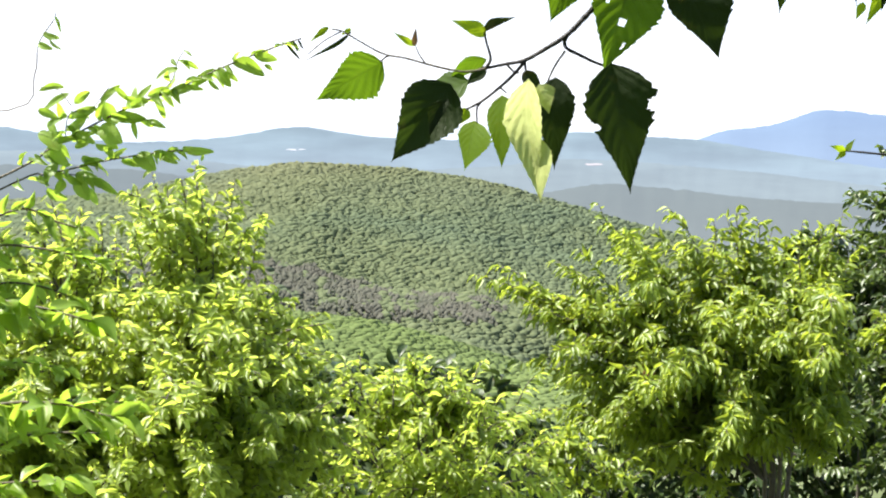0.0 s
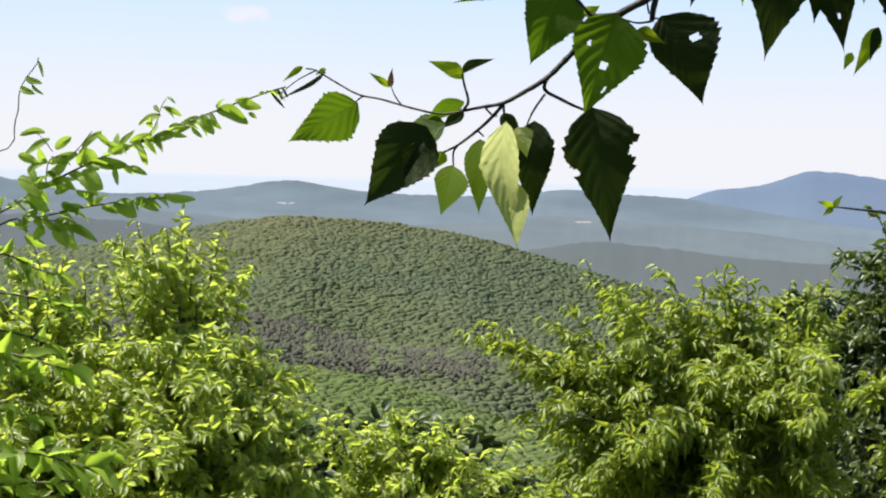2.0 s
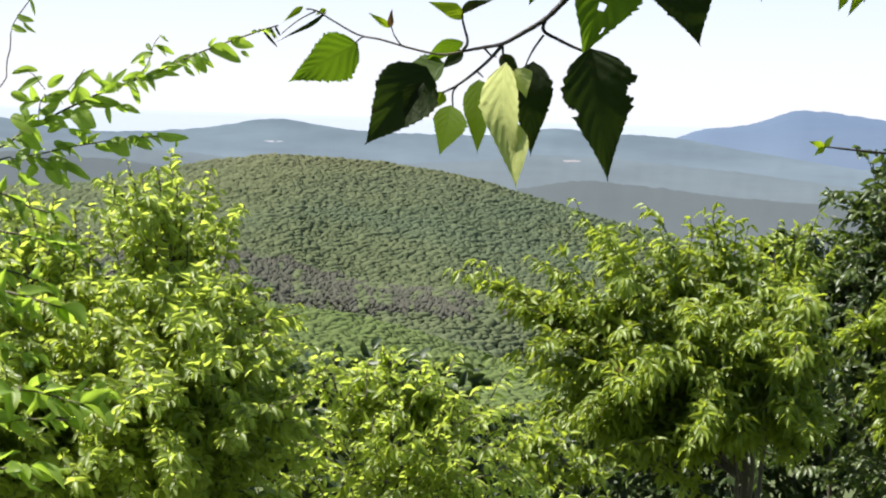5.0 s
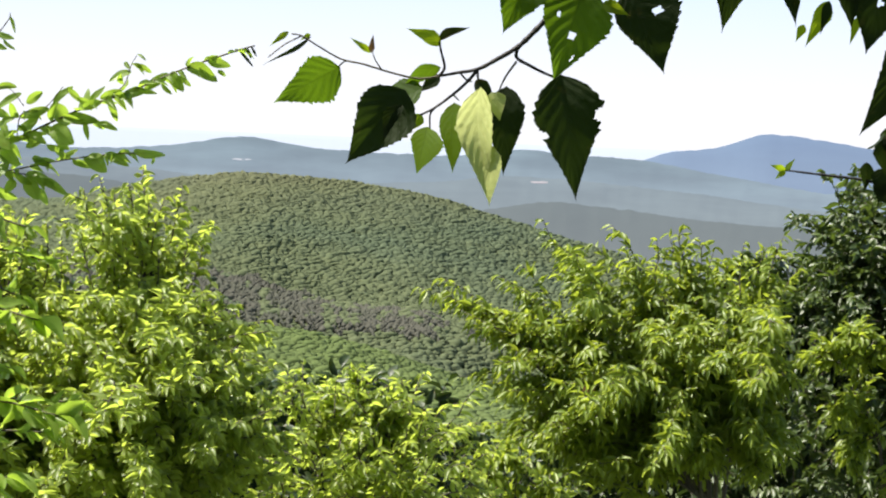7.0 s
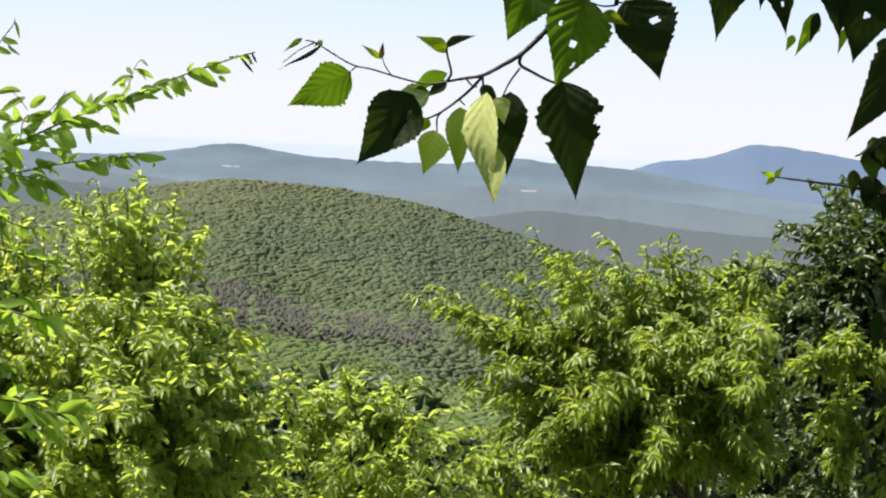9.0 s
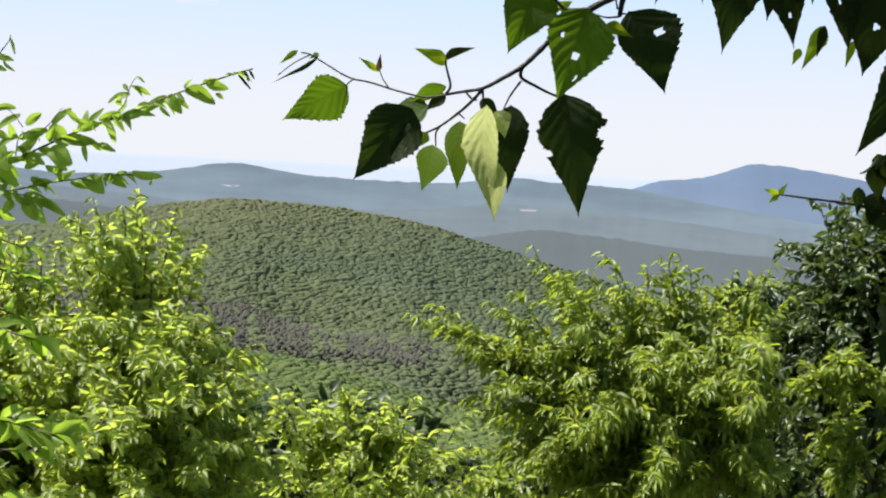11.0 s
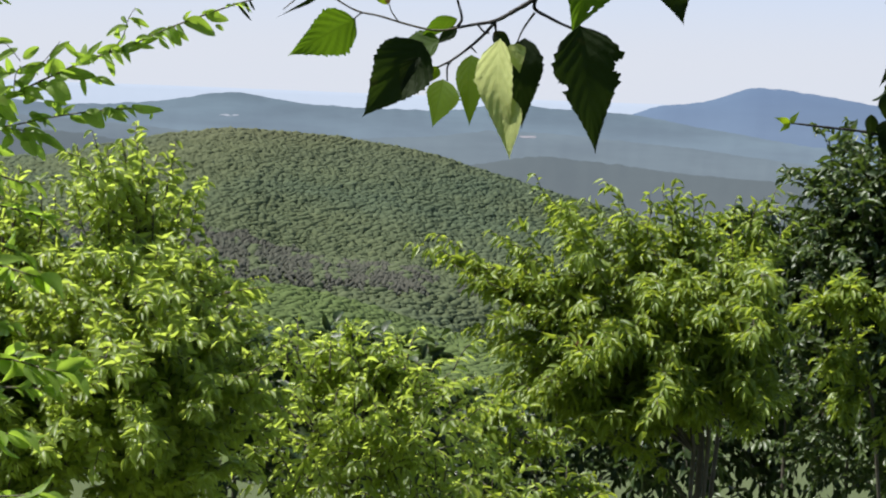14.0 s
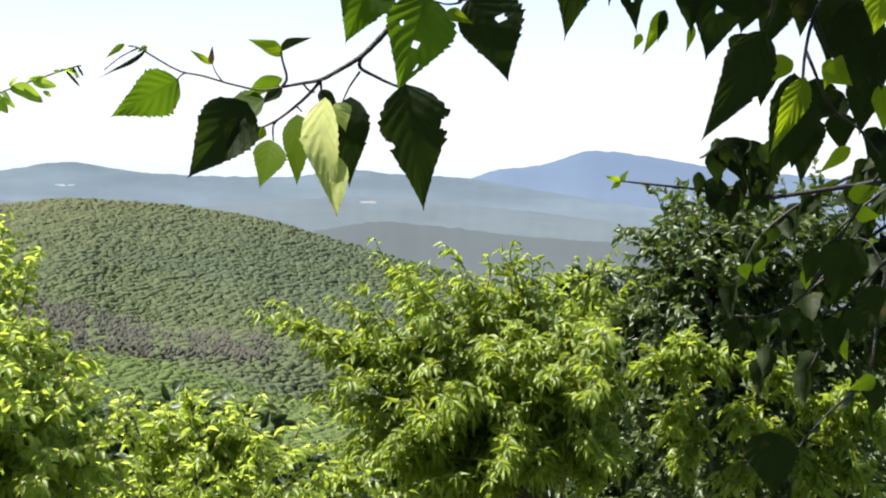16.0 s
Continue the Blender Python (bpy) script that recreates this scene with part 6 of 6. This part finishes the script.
birch_leaf(birch, (0.3972, 1.3800, 1.5122), (0.3921, 1.3800, 1.4857), 0.0056, 0.0056, 82)
birch_leaf(birch, (0.3855, 1.3600, 1.5693), (0.3908, 1.3600, 1.5552), 0.0064, 0.0073, 83, M_LITLEAF)
birch_leaf(birch, (0.3964, 1.3600, 1.5614), (0.4094, 1.3600, 1.5781), 0.0037, 0.0041, 84, M_LITLEAF)
birch_leaf(birch, (0.4475, 1.3000, 1.5151), (0.4575, 1.3000, 1.4952), 0.0052, 0.0061, 85, M_LITLEAF)
birch_leaf(birch, (0.4804, 1.3000, 1.4835), (0.4574, 1.3000, 1.4724), 0.0061, 0.0078, 86, M_LITLEAF)
birch_leaf(birch, (0.4346, 1.3500, 1.5650), (0.4400, 1.3500, 1.5463), 0.0045, 0.0054, 87, M_LITLEAF)
birch_leaf(birch, (0.4528, 1.3000, 1.6273), (0.4804, 1.3000, 1.6368), 0.0087, 0.0070, 88, M_LITLEAF)
birch_leaf(birch, (0.4579, 1.3000, 1.6138), (0.4813, 1.3000, 1.6120), 0.0061, 0.0070, 89, M_LITLEAF)
stalk(birch, (0.5148, 1.3000, 1.7186), (0.4799, 1.3000, 1.6503), (0.4536, 1.3000, 1.6047), (0.4401, 1.3000, 1.5910), r=0.0013, name="twig")
stalk(birch, (0.4646, 1.3300, 1.6038), (0.4376, 1.3300, 1.5571), (0.4193, 1.3300, 1.5384), (0.3959, 1.3300, 1.5289), (0.3723, 1.3300, 1.5286), r=0.0010, name="twig")
stalk(birch, (0.5191, 1.3000, 1.6059), (0.4828, 1.3000, 1.5736), (0.4740, 1.3000, 1.5576), r=0.0010, name="twig")
stalk(birch, (0.4828, 1.3000, 1.5736), (0.4559, 1.3000, 1.5415), (0.4422, 1.3000, 1.5323), (0.4475, 1.3000, 1.5151), r=0.0009, name="twig")
stalk(birch, (0.3772, 1.1300, 1.7876), (0.3625, 1.1300, 1.7526), (0.3573, 1.1300, 1.7294), (0.3560, 1.1300, 1.7101), r=0.0013, name="twig")
stalk(birch, (0.3625, 1.1300, 1.7526), (0.3753, 1.1300, 1.7280), (0.3873, 1.1300, 1.7264), r=0.0011, name="twig")
stalk(birch, (0.3281, 1.1000, 1.7823), (0.3250, 1.1000, 1.7599), (0.3188, 1.1000, 1.7393), r=0.0012, name="twig")
stalk(birch, (0.3640, 1.1500, 1.7310), (0.3836, 1.1500, 1.6923), (0.4045, 1.1500, 1.6770), (0.4216, 1.1500, 1.6576), r=0.0010, name="twig")
birch_leaf(birch, (-0.2976, 1.1200, 1.7965), (-0.2660, 1.1200, 1.7725), 0.0063, 0.0067, 90)
birch_leaf(birch, (-0.3154, 1.1200, 1.7940), (-0.2971, 1.1200, 1.7565), 0.0049, 0.0052, 91)
birch_leaf(birch, (-0.3122, 1.1200, 1.7644), (-0.3078, 1.1200, 1.7434), 0.0022, 0.0022, 92)
stalk(birch, (-0.2420, 1.1200, 1.9097), (-0.2691, 1.1200, 1.8310), (-0.2906, 1.1200, 1.8079), (-0.2976, 1.1200, 1.7965), r=0.0010, name="twig")
stalk(birch, (-0.2691, 1.1200, 1.8310), (-0.3020, 1.1200, 1.8149), (-0.3154, 1.1200, 1.7940), r=0.0008, name="twig")

# large shaded leaves hanging low beside the view
DARK_TWIG = [(0.80, 1.5, 1.95), (0.68, 1.5, 1.80), (0.60, 1.48, 1.64), (0.55, 1.46, 1.56), (0.53, 1.44, 1.46)]
stalk(birch, (1.19, 1.0, 1.9), (1.0, 1.25, 2.02), *DARK_TWIG, r=0.002, name="twig")
stalk(birch, (0.53, 1.44, 1.46), (0.49, 1.42, 1.44), (0.445, 1.38, 1.41), (0.425, 1.35, 1.385), r=0.001, name="twig")
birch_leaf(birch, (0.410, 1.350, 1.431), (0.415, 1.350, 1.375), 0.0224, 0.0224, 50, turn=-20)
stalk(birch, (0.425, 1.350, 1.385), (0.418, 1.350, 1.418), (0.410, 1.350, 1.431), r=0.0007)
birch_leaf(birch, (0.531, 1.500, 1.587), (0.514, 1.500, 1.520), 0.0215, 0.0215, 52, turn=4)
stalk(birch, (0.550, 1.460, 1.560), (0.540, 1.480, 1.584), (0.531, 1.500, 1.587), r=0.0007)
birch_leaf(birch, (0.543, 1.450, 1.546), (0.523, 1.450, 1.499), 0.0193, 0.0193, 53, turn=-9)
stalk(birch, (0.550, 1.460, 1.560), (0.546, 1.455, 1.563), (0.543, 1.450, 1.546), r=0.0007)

# its upper crown, unseen over and beside the lookout, added to shade the hanging twigs
brng = np.random.default_rng(81)
bl = Leaves(ovate, 6, 82, along=10, across=2, droop=0.2, fold=0.3, wave=0.03, teeth=0.05)
for k, (x, y, z) in enumerate(((-0.5, 0.75, 2.5), (-0.35, 0.7, 2.4), (-0.2, 0.85, 2.3), (-0.1, 0.7, 2.45), (-0.6, 0.55, 2.8), (-0.3, 0.5, 2.75), (0.05, 0.8, 2.3), (0.15, 0.9, 2.4), (-0.1, 0.5, 2.8), (0.3, 0.9, 2.3), (0.1, 0.6, 2.6), (0.0, 1.9, 2.5), (0.3, 2.0, 2.4), (0.1, 1.7, 2.6), (0.5, 1.9, 2.6), (-0.4, 0.9, 2.2), (-0.15, 1.0, 2.15), (0.0, 0.9, 2.2), (0.1, 0.95, 2.15), (0.2, 0.95, 2.2), (0.15, 0.7, 2.45), (-0.05, 0.85, 2.55), (0.25, 0.75, 2.5), (0.2, 2.1, 2.3), (0.35, 2.1, 2.5), (0.45, 2.1, 2.35), (0.15, 2.0, 2.55), (0.55, 2.1, 2.45), (0.3, 1.8, 2.7), (0.0, 2.1, 2.5), (0.4, 1.6, 2.45), (0.2, 1.5, 2.5))):
    y = 2.15 - y
    line = spray(birch, [(1.08, 1.06, 2.5 + 0.09 * k), (0.6 + 0.4 * x, 1.2 + 0.1 * y, z + 0.15), (x, y, z)], bl, brng, 0.070, 0.048, 0.035, M_TWIG, 0.007, 0.5, start=0.3)
    for _ in range(10):
        i = int(brng.uniform(0.4, 0.95) * (len(line) - 1))
        q = line[i] + np.array((brng.normal(0, 0.16), brng.normal(0, 0.16), brng.uniform(-0.12, 0.12)))
        spray(birch, [line[i], 0.5 * (line[i] + q) + UP * 0.02, q], bl, brng, 0.068, 0.046, 0.035, M_TWIG, 0.002, 0.5, name="twig")
SUN_GAPS = (((0.029, 1.020, 1.653), 0.075), ((0.003, 1.080, 1.652), 0.040), ((0.091, 1.050, 1.784), 0.045), ((0.376, 1.120, 1.718), 0.020), ((0.395, 1.100, 1.755), 0.025), ((0.093, 1.030, 1.645), 0.010))   # holes cut in the added crown so the sun reaches chosen leaves
for gap_foot, gap_size in SUN_GAPS:
    bl.rows = [r for r in bl.rows if np.linalg.norm(np.cross(np.array(r[:3]) - np.array(gap_foot), np.array(SUNVEC))) > gap_size]
bl.rows = [r for r in bl.rows if brng.uniform() > 0.2]
bl.finish(birch, M_SHADELEAF, 0, seed=83)

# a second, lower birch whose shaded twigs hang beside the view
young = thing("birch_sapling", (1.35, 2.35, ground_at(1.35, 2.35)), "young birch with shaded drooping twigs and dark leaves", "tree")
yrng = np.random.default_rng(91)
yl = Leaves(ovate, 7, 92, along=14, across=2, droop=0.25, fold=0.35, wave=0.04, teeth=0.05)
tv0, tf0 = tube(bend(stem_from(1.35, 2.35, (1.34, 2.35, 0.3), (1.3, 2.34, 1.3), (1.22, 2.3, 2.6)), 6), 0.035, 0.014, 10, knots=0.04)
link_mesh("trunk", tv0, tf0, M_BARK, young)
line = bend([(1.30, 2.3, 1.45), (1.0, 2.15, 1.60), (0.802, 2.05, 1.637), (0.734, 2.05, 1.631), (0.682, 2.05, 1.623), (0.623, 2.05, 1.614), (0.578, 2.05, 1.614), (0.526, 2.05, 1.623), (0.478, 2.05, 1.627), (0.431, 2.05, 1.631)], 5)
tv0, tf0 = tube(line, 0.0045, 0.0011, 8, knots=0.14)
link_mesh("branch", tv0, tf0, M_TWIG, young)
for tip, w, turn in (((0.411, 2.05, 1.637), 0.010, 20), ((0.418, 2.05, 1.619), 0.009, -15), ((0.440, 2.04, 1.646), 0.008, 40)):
    birch_leaf(young, (0.431, 2.05, 1.631), tip, w * 0.43, w * 0.43, 40 + int(turn), M_LITLEAF, turn=turn)
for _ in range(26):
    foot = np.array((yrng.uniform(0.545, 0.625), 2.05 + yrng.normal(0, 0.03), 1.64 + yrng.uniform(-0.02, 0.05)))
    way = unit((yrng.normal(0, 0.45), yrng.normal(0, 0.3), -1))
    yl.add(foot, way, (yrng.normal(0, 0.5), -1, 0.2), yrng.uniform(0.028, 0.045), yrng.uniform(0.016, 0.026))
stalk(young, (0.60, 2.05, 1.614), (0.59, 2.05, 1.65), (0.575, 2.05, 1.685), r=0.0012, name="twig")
birch_leaf(young, (0.565, 2.05, 1.689), (0.583, 2.05, 1.638), 0.0249, 0.0249, 320, M_SHADELEAF, turn=-20)
birch_leaf(young, (0.591, 2.05, 1.686), (0.603, 2.05, 1.647), 0.0198, 0.0198, 321, M_SHADELEAF, turn=10)
birch_leaf(young, (0.548, 2.05, 1.673), (0.559, 2.05, 1.624), 0.0172, 0.0172, 322, M_SHADELEAF, turn=30)
birch_leaf(young, (0.555, 2.05, 1.639), (0.548, 2.05, 1.594), 0.0163, 0.0163, 323, M_SHADELEAF, turn=0)
birch_leaf(young, (0.578, 2.05, 1.625), (0.572, 2.05, 1.577), 0.0125, 0.0125, 324, M_SHADELEAF, turn=-20)
birch_leaf(young, (0.606, 2.05, 1.625), (0.625, 2.05, 1.595), 0.0133, 0.0133, 325, M_SHADELEAF, turn=10)
birch_leaf(young, (0.531, 2.05, 1.645), (0.531, 2.05, 1.608), 0.0103, 0.0103, 326, M_SHADELEAF, turn=30)
birch_leaf(young, (0.541, 2.05, 1.617), (0.579, 2.05, 1.589), 0.0116, 0.0116, 327, M_SHADELEAF, turn=0)
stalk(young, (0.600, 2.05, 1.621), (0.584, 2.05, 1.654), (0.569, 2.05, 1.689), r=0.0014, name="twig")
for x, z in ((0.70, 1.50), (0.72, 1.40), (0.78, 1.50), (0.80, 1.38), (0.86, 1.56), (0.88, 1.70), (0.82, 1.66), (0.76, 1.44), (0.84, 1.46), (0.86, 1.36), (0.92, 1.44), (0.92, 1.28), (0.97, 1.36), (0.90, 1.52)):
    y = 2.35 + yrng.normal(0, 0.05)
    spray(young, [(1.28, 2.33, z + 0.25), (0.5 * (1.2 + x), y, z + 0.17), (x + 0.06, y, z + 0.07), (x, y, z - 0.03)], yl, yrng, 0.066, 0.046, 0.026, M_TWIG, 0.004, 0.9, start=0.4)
yl.finish(young, M_SHADELEAF, 240, seed=93)


# ---------------------------------------------------------------- unseen woods added behind the lookout to block light from there
erng = np.random.default_rng(101)
edge = Leaves(oval, 3, 102, along=3, across=1, droop=0.3)
for _ in range(4200):
    a, r = erng.uniform(radians(85), radians(275)), erng.uniform(3.6, 6.5)
    foot = (r * math.sin(a), r * math.cos(a), erng.uniform(0.05, 1.0) ** 0.8 * 8.5)
    edge.add(foot, erng.normal(0, 1, 3), erng.normal(0, 0.5, 3) + UP, erng.uniform(0.25, 0.5), erng.uniform(0.18, 0.3))
edge_thing = thing("light_blocking_woods", (0, -5, ground_at(0, -5)), "unseen dense green woods added behind the lookout to block skylight", "forest", kind="stuff")
edge.finish(edge_thing, M_OAK, 0, seed=103)
